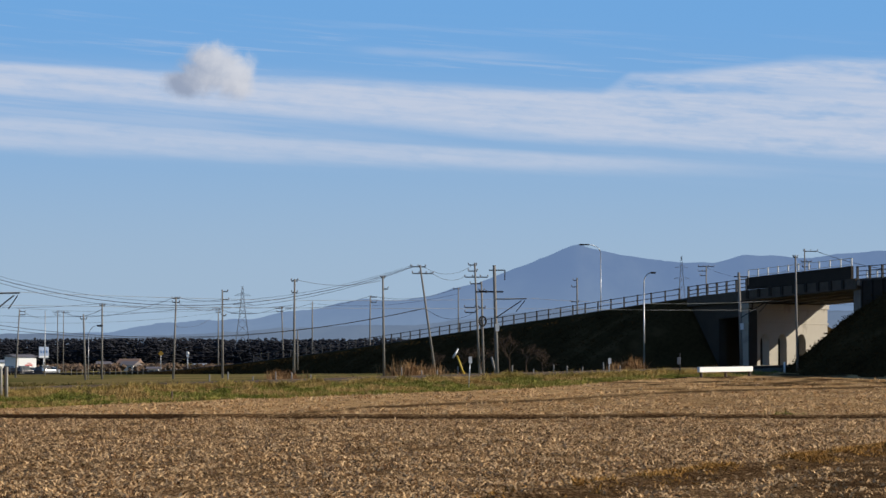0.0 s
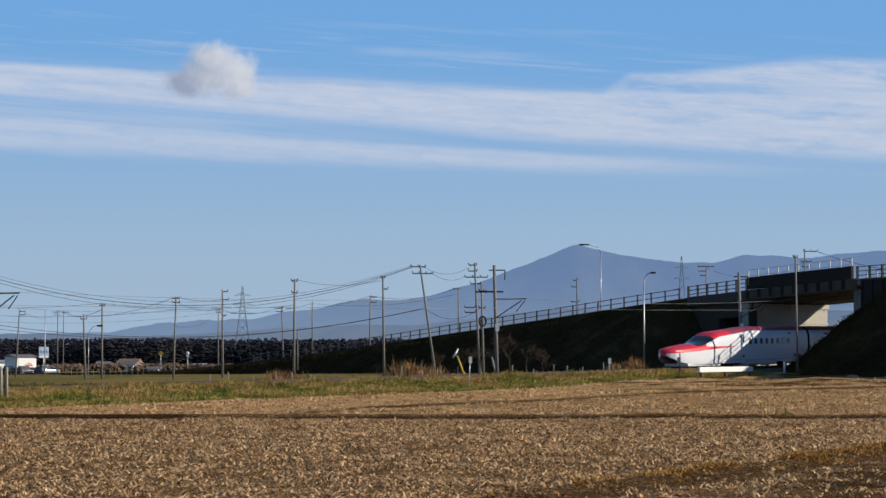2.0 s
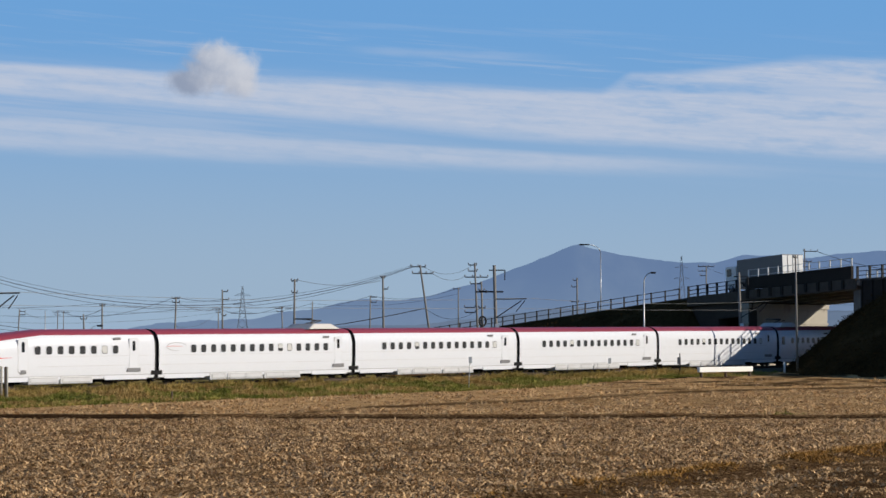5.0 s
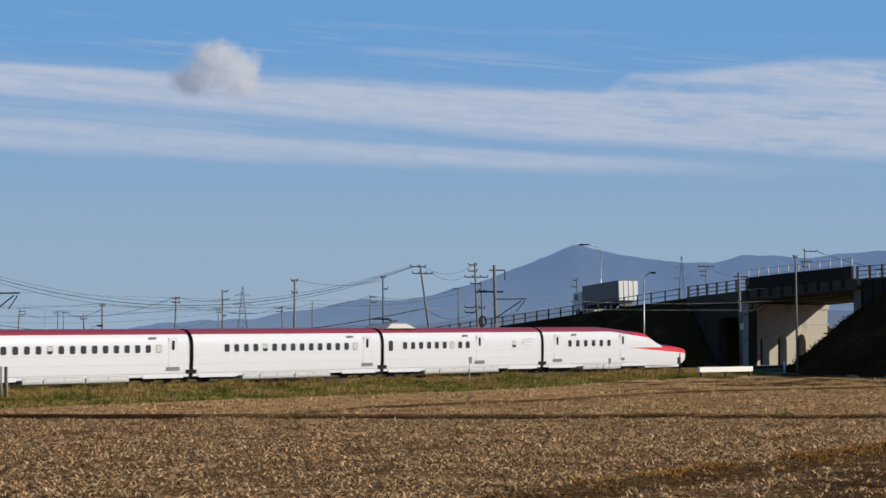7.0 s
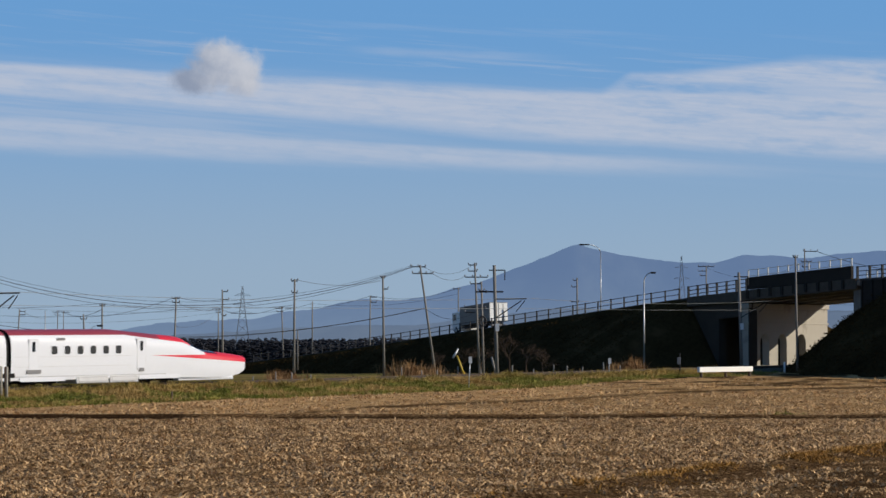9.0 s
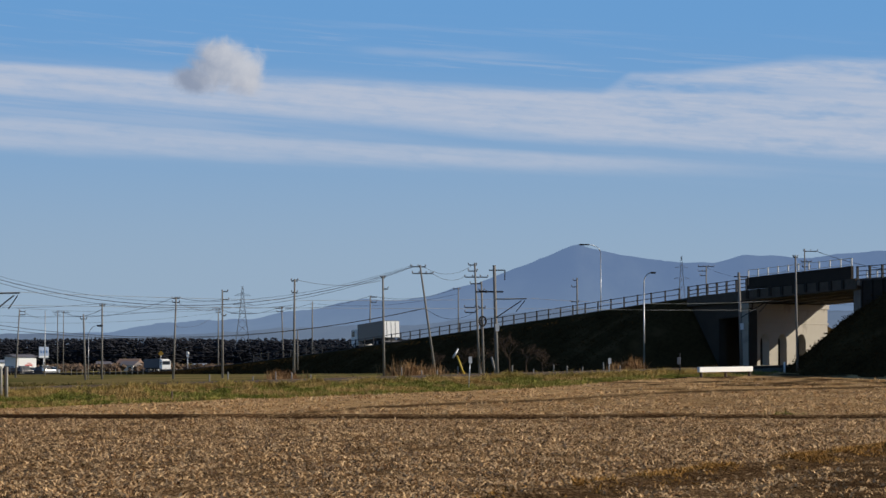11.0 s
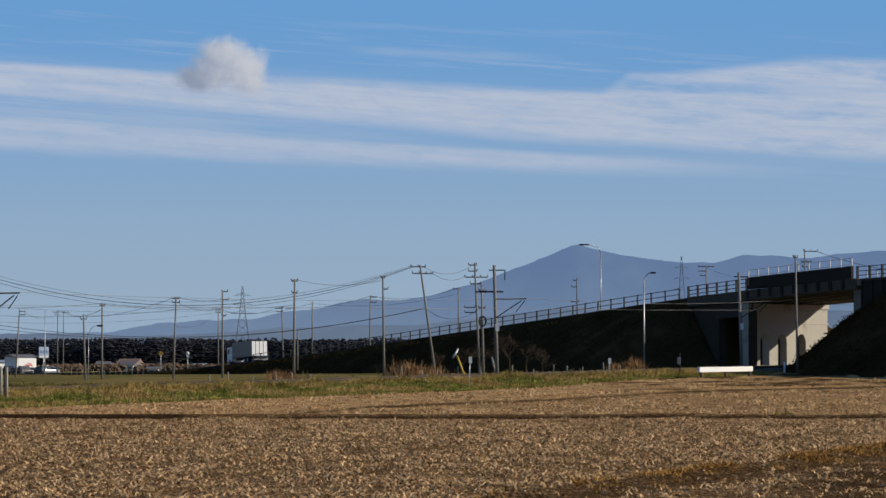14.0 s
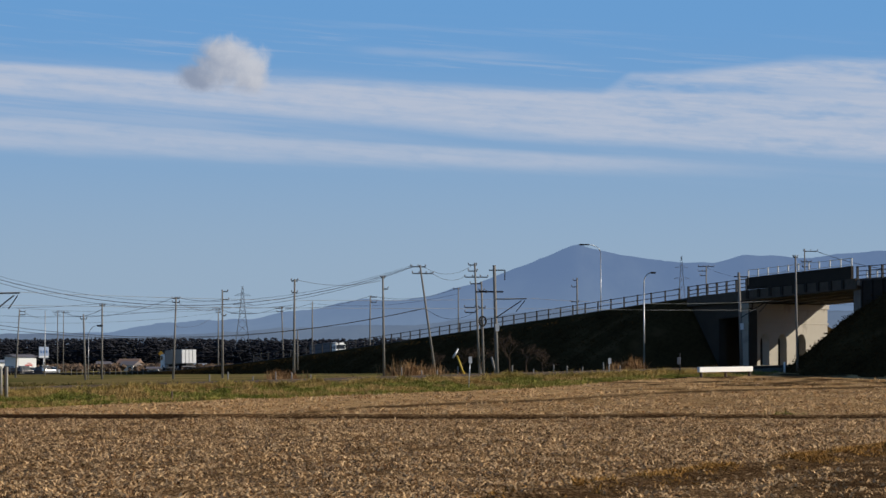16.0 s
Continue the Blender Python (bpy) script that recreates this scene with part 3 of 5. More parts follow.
def fittings(body, plan, length, bogies):
    """Windows, doors, underfloor covers and bogies of one carriage, on both its sides."""
    for y in (-HALF, HALF):
        for x, kind in plan["windows"]:
            up = 0.12 if kind == 2 else 0.0
            win = side_plate("window", x - 0.25, x + 0.25, 2.06 - up, 2.58 + up, WINDOW, body, y, 0.014, "side window with its pale blind down" if kind == 1 else "", 0.11)
            if kind == 1:
                side_plate("blind", x - 0.22, x + 0.22, 2.10 if int(x * 7) % 2 else 2.26, 2.55, BLIND, win, y, 0.017, "pale window blind", 0.08)
            side_plate("window_frame", x - 0.31, x + 0.31, 2.00 - up, 2.64 + up, WHITE, body, y, 0.007, "", 0.13)
        for x, step in plan["doors"]:
            door = side_plate("door", x - 0.40, x + 0.40, 0.98, 3.02, WHITE, body, y, 0.009, "white passenger door", 0.08)
            side_plate("door_gap", x - 0.425, x + 0.425, 0.955, 3.045, SKIRT, body, y, 0.005, "", 0.08)
            side_plate("door_window", x - 0.13, x + 0.13, 2.22, 2.86, GLASS, door, y, 0.020)
            side_plate("folding_step", x - step, x + step, 0.86, 1.10, GREY, body, y, 0.022, "dark grey folding step", 0.02)
        for x in plan["displays"]:
            side_plate("side_display", x - 0.33, x + 0.33, 2.95, 3.10, GREY, body, y, 0.0, "", 0.02)
        x0 = 12.2 if plan["nose"] else 0.4
        for z in (1.90, 1.28):
            side_plate("crease", x0, length - 0.5, z, z + 0.025, SKIRT, body, y, 0.003, "", 0.01)
        for x in plan["emblems"]:
            swoosh("emblem", x, 2.46, 0.95, 0.27, 15, 285, 0.045, GREY_PALE, body, y, "pale grey curling emblem")
            swoosh("emblem", x - 0.25, 2.40, 0.95, 0.10, 20, 160, 0.05, EMBLEM, body, y, "pale red stripe emblem")
    for x0, x1 in plan["covers"]:
        boxed("underfloor_cover", (x0, x1, -1.43, 1.43, 0.17, 0.66), SKIRT, body, 0.05)
        boxed("cover_lip", (x0 + 0.1, x1 - 0.1, -1.445, 1.445, 0.20, 0.235), GREY, body)
        for y in (-1.43, 1.43):
            cuts = np.linspace(x0 + 0.12, x1 - 0.12, max(2, round((x1 - x0) / 2.0) + 1))
            for a, b in zip(cuts, cuts[1:]):
                side_plate("panel_joint", a + 0.03, b - 0.03, 0.27, 0.585, GREY_PALE, body, y, 0.006, "", 0.05)
                side_plate("cover_panel", a + 0.07, b - 0.07, 0.31, 0.56, SKIRT, body, y, 0.014, "", 0.04)
    for x in bogies:
        for y in (-1.42, 1.42):
            side_plate("bogie_skirt", x - 1.95, x + 1.95, 0.36, 0.62, WHITE, body, y, 0.012, "white skirt over the bogie", 0.04)
    sill0 = 9.0 if plan["nose"] else 0.5
    for y in (-1.40, 1.40):
        side_plate("sill_line", sill0, length - 0.5, 0.655, 0.685, GREY_PALE, body, y, 0.03, "", 0.01)
    for x in bogies:
        bog = boxed("bogie", (x - 1.6, x + 1.6, -1.15, 1.15, 0.22, 0.46), DARK, body, 0.05)
        for dx in (-1.05, 1.05):
            bm = bmesh.new()
            for y in (-0.75, 0.75):
                bar(bm, (x + dx, y - 0.07, 0.43), (x + dx, y + 0.07, 0.43), 0.43, sides=20)
            bar(bm, (x + dx, -0.75, 0.43), (x + dx, 0.75, 0.43), 0.09)
            part("wheelset", bm, RUST, bog)


EMBLEM = paint("emblem_red", (0.62, 0.30, 0.32), 0.4, 0.0, 0.05, 1.0)


def gangway(x, t):
    bm = bmesh.new()
    r = ring(HALF - 0.16, TOP - 0.10, FLOOR - 0.1)
    pts = [(-y, z) for y, z in r] + [(y, z) for y, z in reversed(r[:-1])]
    a = [bm.verts.new((x - 0.5, y, z)) for y, z in pts]
    b = [bm.verts.new((x + 0.5, y, z)) for y, z in pts]
    for i in range(len(a) - 1):
        bm.faces.new((a[i], b[i], b[i + 1], a[i + 1]))
    box(bm, x - 0.55, x + 0.55, -1.45, 1.45, 0.62, 0.92, 0.05)
    box(bm, x - 0.2, x + 0.2, -1.2, 1.2, 0.22, 0.70, 0.03)
    return part("gangway", bm, DARK, t, "black rubber gangway between carriages")


def carriage(t, x0, kind, plan, flip=False):
    """One carriage from x0 on; kind: 'end' or 'middle'."""
    length = END_LEN if kind == "end" else MID_LEN
    rows = nose_rows(length) if kind == "end" else [(0.20, HALF, TOP, FLOOR), (length / 2, HALF, TOP, FLOOR), (length - 0.20, HALF, TOP, FLOOR)]
    verts, quads, n = loft(rows)
    white, red, hood, glass, dark = [], [], [], [], []
    for j, zone, q in quads:
        x = (rows[j][0] + rows[j + 1][0]) / 2
        if kind != "end" or x > 13.4:
            (red if zone == 3 else white).append(q)
        elif zone == 0:
            white.append(q)
        elif x < 5.0:
            (glass if zone == 3 and x > 3.7 else hood).append(q)
        elif zone == 1:
            (hood if x < 10.3 else white).append(q)
        elif zone == 2:
            white.append(q)
        else:
            (glass if x < 6.4 else hood if x < 9.4 else red).append(q)
    body = shell("carriage", verts, white, WHITE, t, "white carriage body")
    shell("roof", verts, red, ROOF_RED, body, "dark red roof")
    ends = [n * (len(rows) - 1) + i for i in range(n)]
    if kind == "end":
        shell("nose_hood", verts, hood, RED, body, "bright red nose and cab top")
        shell("windscreen", verts, glass, GLASS, body, "dark tinted windscreen")
        shell("nose_tip", verts, [tuple(range(n))[::-1]], RED, body)
        for y in (-0.62, 0.62):
            boxed("headlight", (1.2, 2.0, y - 0.12, y + 0.12, 1.60, 1.76), GLASS, body, 0.04)
    else:
        shell("end_wall", verts, [tuple(range(n))], DARK, body)
    shell("end_wall", verts, [tuple(ends)], DARK, body)
    fittings(body, plan, length, (9.6, length - 2.9) if kind == "end" else (2.7, length - 2.7))
    if kind == "end":
        boxed("nose_skirt", (2.1, 7.6, -1.22, 1.22, 0.17, 0.42), WHITE, body, 0.08)
    body.matrix_basis = pose(x0, 0, 0) if not flip else pose(x0 + length, 0, 0, 0, 0, 180)
    return body


FAIRING = paint("roof_fairing", (0.52, 0.50, 0.48), 0.5, 0.0, 0.1, 1.0)


def pantograph(t, x):
    bm = box(bmesh.new(), x - 1.7, x + 1.9, -1.2, 1.2, 3.58, 3.98)
    for v in bm.verts:
        if v.co.z > 3.8:
            v.co.x += 0.75 if v.co.x < x else -0.95
            v.co.y *= 0.86
    bmesh.ops.bevel(bm, geom=list(bm.edges), offset=0.07, segments=2, affect="EDGES", profile=0.6)
    part("pantograph_shield", bm, FAIRING, t, "pale roof fairing under the current collector")
    bm = bmesh.new()
    for y in (-0.25, 0.25):
        bar(bm, (x - 0.5, y, 3.95), (x + 0.8, y, 4.2), 0.04)
        bar(bm, (x + 0.8, y, 4.2), (x - 0.9, y * 0.6, 4.3), 0.03)
    bar(bm, (x - 0.9, -0.8, 4.32), (x - 0.9, 0.8, 4.32), 0.05)
    part("pantograph", bm, IRON, t, "folded dark pantograph")


def car_plan(windows, doors, displays, covers, emblems=(), nose=False):
    return dict(windows=windows, doors=doors, displays=displays, covers=covers, emblems=emblems, nose=nose)


LONG_ROW = [(3.54 + 0.985 * i, 1 if i in (9, 10) else 0) for i in range(15)]
LONG_COVERS = ((5.2, 6.9), (7.0, 10.6), (10.75, 14.6))
PLANS = (
    car_plan([(12.33 + 0.983 * i, 1 if i == 6 else 0) for i in range(8)], ((11.1, 0.22), (20.9, 0.62)), (19.4,), ((11.6, 14.2), (14.35, 17.2)), (), True),
    car_plan(LONG_ROW, ((18.73, 0.62),), (17.4,), LONG_COVERS, (1.9,)),
    car_plan([(x, 1 if i in (4, 14) else 0) for i, (x, k) in enumerate(LONG_ROW)], ((18.73, 0.62),), (16.8,), LONG_COVERS),
    car_plan([(1.0, 2)] + [(2.69 + 0.976 * i, 1 if i == 6 else 0) for i in range(9)] + [(16.6, 1)], ((12.05, 0.62),), (10.2,), LONG_COVERS, (18.7,)),
    car_plan([(13.48 + 1.144 * i, 0) for i in range(6)], ((11.35, 0.22), (20.98, 0.62)), (18.6,), ((11.6, 14.2), (14.35, 17.2)), (), True),
)


def train():
    t = empty("express_train", pose(0, 0, 0), "white seven-carriage express train with red roof and nose", "train")
    x = 0.0
    for i in range(7):
        kind = "end" if i in (0, 6) else "middle"
        carriage(t, x, kind, PLANS[min(i, 2) if i < 5 else i - 2], i == 6)
        x += END_LEN if kind == "end" else MID_LEN
        if i < 6:
            gangway(x, t)
    pantograph(t, END_LEN + MID_LEN - 3.0)
    pantograph(t, END_LEN + 4 * MID_LEN + 2.6)
    return t


express = train()
TRAIN_LEN = 2 * END_LEN + 5 * MID_LEN


def rail_pose(s):
    return Matrix.Translation(track(s, 0, rail_z(s))) @ pose(0, 0, 0, 0, -math.degrees(math.atan(0.006)), RAIL_TURN)


# ---- lorries ----
def lorry(name, label, side, L=9.6):
    """A box lorry that drives towards +x; its origin lies on the road under its rear."""
    t = empty(name, pose(0, 0, 0), label, "truck")
    boxed("cargo_box", (0, L, -1.24, 1.24, 1.05, 3.35), side, t, 0.04, "pale grey panelled box")
    for y in (-0.93, -0.31, 0.31, 0.93):
        boxed("rear_door_panel", (-0.03, 0.02, y - 0.27, y + 0.27, 1.12, 3.27), WHITE_PAINT, t, 0.01, "white rear door panel")
    for y in (-0.62, 0.0, 0.62):
        barred("locking_bar", (-0.05, y, 1.1), (-0.05, y, 3.2), 0.02, GREY, t)
    boxed("rear_bumper", (-0.02, 0.12, -1.15, 1.15, 0.50, 0.66), GREY, t, 0.02)
    boxed("chassis", (0.1, L + 0.6, -0.45, 0.45, 0.70, 1.04), IRON, t)
    cab = boxed("cab", (L + 0.25, L + 2.3, -1.2, 1.2, 0.55, 2.80), WHITE_PAINT, t, 0.12, "white driver's cab")
    boxed("windscreen", (L + 2.27, L + 2.32, -1.05, 1.05, 1.75, 2.7), GLASS, cab, 0.02)
    for y in (-1.19, 1.19):
        boxed("side_window", (L + 1.1, L + 2.0, y - 0.03, y + 0.03, 1.8, 2.55), GLASS, cab, 0.02)
    for x in (1.9, 3.1, L + 1.2):
        for y in (-0.98, 0.98):
            w = barred("wheel", (x, y - 0.22, 0.5), (x, y + 0.22, 0.5), 0.5, DARK, t, sides=20)
            barred("rim", (x, y + (0.23 if y > 0 else -0.23), 0.5), (x, y + (0.2 if y > 0 else -0.2), 0.5), 0.28, STEEL, w, sides=14)
    return t


lorry_away = lorry("box_lorry", "box lorry with white rear doors driving down the ramp", BOX_SIDE, 8.3)
# dark grey box, deepened to put its near side's shade into the colour
BOX_DARK = paint("dark_grey_box", (0.065, 0.072, 0.09), 0.6, 0.0, 0.1, 0.6)
lorry_up = lorry("white_lorry", "light white lorry with a dark grey box climbing the ramp", BOX_DARK, 12.4)
boxed("wind_deflector", (12.5, 14.2, -1.1, 1.1, 2.78, 3.25), WHITE_PAINT, lorry_up, 0.2, "white roof deflector")
for piece in {ob.data for ob in lorry_up.children_recursive}:
    piece.transform(Matrix.Scale(0.66, 4))


def road_pose(u, w, back=False):
    q = road(u, w, road_z(u))
    slope = math.degrees(math.atan((road_z(u + 5) - road_z(u - 5)) / 10))
    return Matrix.Translation(q) @ pose(0, 0, 0, 0, slope if back else -slope, ROAD_TURN + (180 if back else 0))


# ---- bridge over the railway ----
def road_box(bm, u0, u1, w0, w1, z0, z1, tilt=True):
    """A block along the road; its top and bottom follow the road's fall when z is given over the road."""
    vs = []
    for u, w, top in ((u0, w0, 0), (u1, w0, 0), (u1, w1, 0), (u0, w1, 0), (u0, w0, 1), (u1, w0, 1), (u1, w1, 1), (u0, w1, 1)):
        base = road_z(u) if tilt else 0.0
        vs.append(bm.verts.new(road(u, w, base + (z1 if top else z0))))
    for f in ((3, 2, 1, 0), (4, 5, 6, 7), (0, 1, 5, 4), (1, 2, 6, 5), (2, 3, 7, 6), (3, 0, 4, 7)):
        bm.faces.new([vs[i] for i in f])
    bmesh.ops.recalc_face_normals(bm, faces=bm.faces)
    return bm


def road_part(name, dims, mat, parent, label="", tilt=True):
    return part(name, road_box(bmesh.new(), *dims, tilt=tilt), mat, parent, label)


def arch_wall(bm, length, z0, z1, thick, holes, crown):
    """A wall along +x with arched openings through it; its face lies at y = 0, its back at y = thick."""
    outline = []
    for c, w in holes:
        pts = [(c - w / 2, z0)]
        for k in range(9):
            a = math.pi - math.pi * k / 8
            pts.append((c + w / 2 * math.cos(a), crown - w / 2 + w / 2 * math.sin(a)))
        pts.append((c + w / 2, z0))
        outline.append(pts)
    edge = [(0, z0)]
    for pts in outline:
        edge += pts
    edge += [(length, z0), (length, z1), (0, z1)]
    a = [bm.verts.new((x, 0, z)) for x, z in edge]
    b = [bm.verts.new((x, thick, z)) for x, z in edge]
    bm.faces.new(a)
    bm.faces.new(b[::-1])
    for i in range(len(a)):
        j = (i + 1) % len(a)
        bm.faces.new((a[j], a[i], b[i], b[j]))
    bmesh.ops.recalc_face_normals(bm, faces=bm.faces)
    bmesh.ops.triangulate(bm, faces=[f for f in bm.faces if len(f.verts) > 4])
    return bm


def bridge():
    b = empty("overpass_bridge", pose(0, 0, 0), "grey concrete road bridge spanning the railway", "bridge")
    u0, u1 = SPAN
    road_part("deck", (u0 - 1.5, -18.4, FAR_W - 0.35, NEAR_W + 0.35, -0.62, -0.13), CONCRETE, b)
    road_part("fascia", (u0 - 1.0, -18.6, NEAR_W + 0.36, NEAR_W + 0.46, -0.94, 0.02), EDGE_BEAM, b, "streaked concrete edge beam")
    for w in np.linspace(NEAR_W - 0.55, FAR_W + 0.55, 5):
        road_part("girder", (u0 - 0.8, -19.0, w - 0.30, w + 0.30, -0.98, -0.62), CONCRETE, b)
    for u in np.arange(u0 + 1.0, u1 + 0.1, 2.05):
        road_part("bracket", (u - 0.20, u + 0.20, NEAR_W + 0.464, NEAR_W + 0.58, -0.90, -0.06), CONCRETE_DARK, b, "dark stained rib")
    for w, s_ in ((NEAR_W + 0.12, 1), (FAR_W - 0.12, -1)):
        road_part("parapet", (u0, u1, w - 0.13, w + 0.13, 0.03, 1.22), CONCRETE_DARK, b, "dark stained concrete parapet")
        for u in np.linspace(u0 + 0.1, u1 - 0.15, 11):
            road_part("fence_post", (u - 0.07, u + 0.07, w - 0.05, w + 0.05, 1.23, 1.98), GALV, b, "pale galvanised post")
        for z in (1.34, 1.92):
            road_part("fence_rail", (u0, u1, w - 0.02, w + 0.02, z, z + 0.05), GALV, b)
    # pier wall with arched openings, along the railway
    start = road(u1, NEAR_W)
    m = Matrix.Translation((start.x, start.y, 0)) @ pose(0, 0, 0, 0, 0, RAIL_TURN)
    bm = bmesh.new()
    arch_wall(bm, 16.0, -0.3, 6.65, 0.8, ((3.1, 1.8), (6.6, 1.8), (10.5, 1.8)), 4.1)
    bmesh.ops.transform(bm, matrix=m, verts=bm.verts)
    part("pier", bm, PIER, b, "concrete pier wall with three arched openings")
    for z0, z1, o in ((5.05, 5.22, 0.05), (6.65, 7.10, 0.12)):
        bm = bmesh.new()
        box(bm, -0.2, 16.2, -o, 0.8 + o, z0, z1, 0.03, m)
        part("pier_cap", bm, PIER, b)
    # sloping foot along the pier
    bm = bmesh.new()
    box(bm, 0.5, 15.5, -0.95, -0.004, -0.3, 0.95, 0.0, None)
    for v in bm.verts:
        if v.co.z > 0.5 and v.co.y < -0.5:
            v.co.z = 0.35
    bmesh.ops.transform(bm, matrix=m, verts=bm.verts)
    part("plinth", bm, PIER, b, "sloping concrete foot of the pier")
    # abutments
    road_part("abutment", (-24.0, -18.2, NEAR_W - 0.9, NEAR_W, -0.5, 6.9), CONCRETE_SHADED, b, "plain concrete abutment wall", False)
    # this inner wall's dark colour stands in for shade behind the arches
    road_part("abutment", (-20.5, -19.5, FAR_W + 0.52, NEAR_W - 0.92, -0.5, 6.9), CONCRETE_SHADED, b, "", False)
    # unseen end wall, added to keep light out of the space behind the pier
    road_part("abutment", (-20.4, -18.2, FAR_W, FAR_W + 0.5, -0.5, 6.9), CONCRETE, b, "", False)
    road_part("wing_beam", (-29.6, -18.2, NEAR_W - 0.5, NEAR_W + 0.02, -2.55, -0.80), CONCRETE_SHADED, b)
    road_part("pier_column", (u1 - 0.1, u1 + 0.95, NEAR_W - 0.9, NEAR_W + 0.03, -0.5, 6.6), CONCRETE_SHADED, b, "", False)
    road_part("abutment", (u0 - 1.2, u0, FAR_W, NEAR_W, -0.5, 8.1), CONCRETE, b, "", False)
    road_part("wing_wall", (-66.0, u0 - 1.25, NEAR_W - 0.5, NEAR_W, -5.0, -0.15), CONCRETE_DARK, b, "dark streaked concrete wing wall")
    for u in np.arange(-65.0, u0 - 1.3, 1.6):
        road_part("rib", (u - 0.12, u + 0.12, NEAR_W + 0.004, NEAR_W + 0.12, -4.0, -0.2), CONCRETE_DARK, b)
    return b


bridge()


def ramp_fence(name, us, w, top, post, rails, mat, label):
    f = empty(name, pose(0, 0, 0), label, "fence")
    for u in us:
        road_part("post", (u - post, u + post, w - post, w + post, -0.15, top), mat, f)
    for z in rails:
        verts, faces = [], []
        for u in us:
            for dw, dz in ((-0.03, -0.035), (0.03, -0.035), (0.03, 0.035), (-0.03, 0.035)):
                verts.append(road(u, w + dw, road_z(u) + z + dz))
        for i in range(len(us) - 1):
            a = 4 * i
            faces += [(a + k, a + (k + 1) % 4, a + 4 + (k + 1) % 4, a + 4 + k) for k in range(4)]
        under(new("rail", mesh_of("rail", verts, faces, mat)), f)
    return f


ramp_fence("ramp_fence", list(np.arange(-16.5, 106, 2.9)), NEAR_W + 0.1, 1.08, 0.065, (0.45, 1.0), IRON, "dark iron fence with two rails along the ramp")
ramp_fence("bridge_railing", list(np.arange(-29.4, -16.6, 1.85)), NEAR_W + 0.1, 1.15, 0.09, (0.30, 0.70, 1.10), IRON, "sturdy black railing with three rails beside the bridge")
ramp_fence("bridge_railing", list(np.arange(-64.0, -47.8, 1.95)), NEAR_W + 0.1, 1.15, 0.09, (0.30, 0.70, 1.10), IRON, "sturdy black railing with three rails beside the bridge")
ramp_fence("ramp_fence", list(np.arange(-60, 120, 2.9)), FAR_W - 0.1, 1.0, 0.05, (0.45, 0.95), IRON, "dark iron fence with two rails along the ramp")


# ---- poles, masts and wires ----
def at(side, dist, z=None):
    """A place by its bearing's tangent and its distance ahead."""
    x, y = side * dist, dist
    return Vector((x, y, ground_z(x, y) if z is None else z))


def insulator(bm, q, h=0.17):
    bar(bm, q, q + Vector((0, 0, h)), 0.05, 0.03, 6)
    bmesh.ops.create_icosphere(bm, subdivisions=1, radius=0.075, matrix=Matrix.Translation(q + Vector((0, 0, h * 0.6))))


POLES = {}


def pole(key, side, dist, top_z, lean=0.0, arms=(), mat=None, label="", base_z=None, r=0.125, extra=None, name="utility_pole"):
    """A tapered pole that leans by metres to its right at the top. arms: (metres below the top, length, shift, turn)."""
    mat = mat or POLE
    q = at(side, dist)
    g = q.z - 0.3 if base_z is None else base_z
    t = empty(name, Matrix.Translation((q.x, q.y, g)), label or "slim grey concrete utility pole beside the railway", "utility pole", "utility poles")
    h = top_z - g
    tip = Vector((lean, 0, h))
    barred("shaft", (0, 0, 0), tip, r * 0.92, mat, t, r * 0.62, 10)
    for down, length, shift, turn in arms:
        c, length = tip * ((h - down) / h), length * 0.8
        d = Vector((math.cos(radians(turn)), math.sin(radians(turn)), 0))
        a, b = c + d * (shift - length / 2), c + d * (shift + length / 2)
        bm = bmesh.new()
        bar(bm, a, b, 0.05, sides=6)
        arm = part("crossarm", bm, IRON, t)
        n = max(2, int(length / 0.55) + 1)
        for i in range(n):
            bm = bmesh.new()
            insulator(bm, a + (b - a) * (i / (n - 1)) + Vector((0, 0, 0.04)))
            part("insulator", bm, GREY, arm)
    POLES[key] = Vector((q.x, q.y, g)) + tip
    return t


pole("a", -0.1700, 330, 7.5, 0.5, ((0.3, 0.9, 0.4, 0), (0.75, 0.9, 0.4, 0)))
pole("b", -0.1583, 450, 8.6, mat=GALV, r=0.12, label="thin grey metal pole at the roadside")
pole("c", -0.1533, 520, 9.4, arms=((0.3, 1.8, -0.3, 0), (0.9, 1.4, 0, 0)))
pole("d", -0.1510, 522, 9.4, arms=((0.3, 2.2, 0.5, 0),))
pole("e", -0.1421, 260, 6.15, -0.25, ((0.5, 0.8, 0.0, 0),))
pole("f", -0.1356, 265, 7.35, arms=((0.25, 0.7, 0, 20),))
pole("g", -0.1073, 255, 7.85, 0.28, ((0.15, 1.0, 0, 10), (0.55, 0.9, 0, 10)))
pole("h", -0.0894, 400, 8.4, arms=((0.2, 1.6, -0.3, 0), (0.6, 1.0, 0, 0)))
pole("i", -0.0876, 250, 8.4, -0.05, ((0.1, 0.7, 0.25, 0), (0.9, 0.8, 0.3, 0), (2.5, 0.5, 0.15, 0)), mat=POLE)
pole("j", -0.0634, 380, 8.5, -0.3, ((0.3, 1.4, -0.4, 0), (0.8, 1.2, -0.3, 0)), base_z=-1.0)
pole("k", -0.0593, 215, 8.7, 0.05, ((0.15, 0.7, 0, 15), (1.15, 0.6, 0, 15)))
pole("l", -0.0578, 330, 4.7, base_z=-0.5, r=0.12)
pole("m", -0.0520, 362, 9.0, base_z=0.0, mat=POLE)
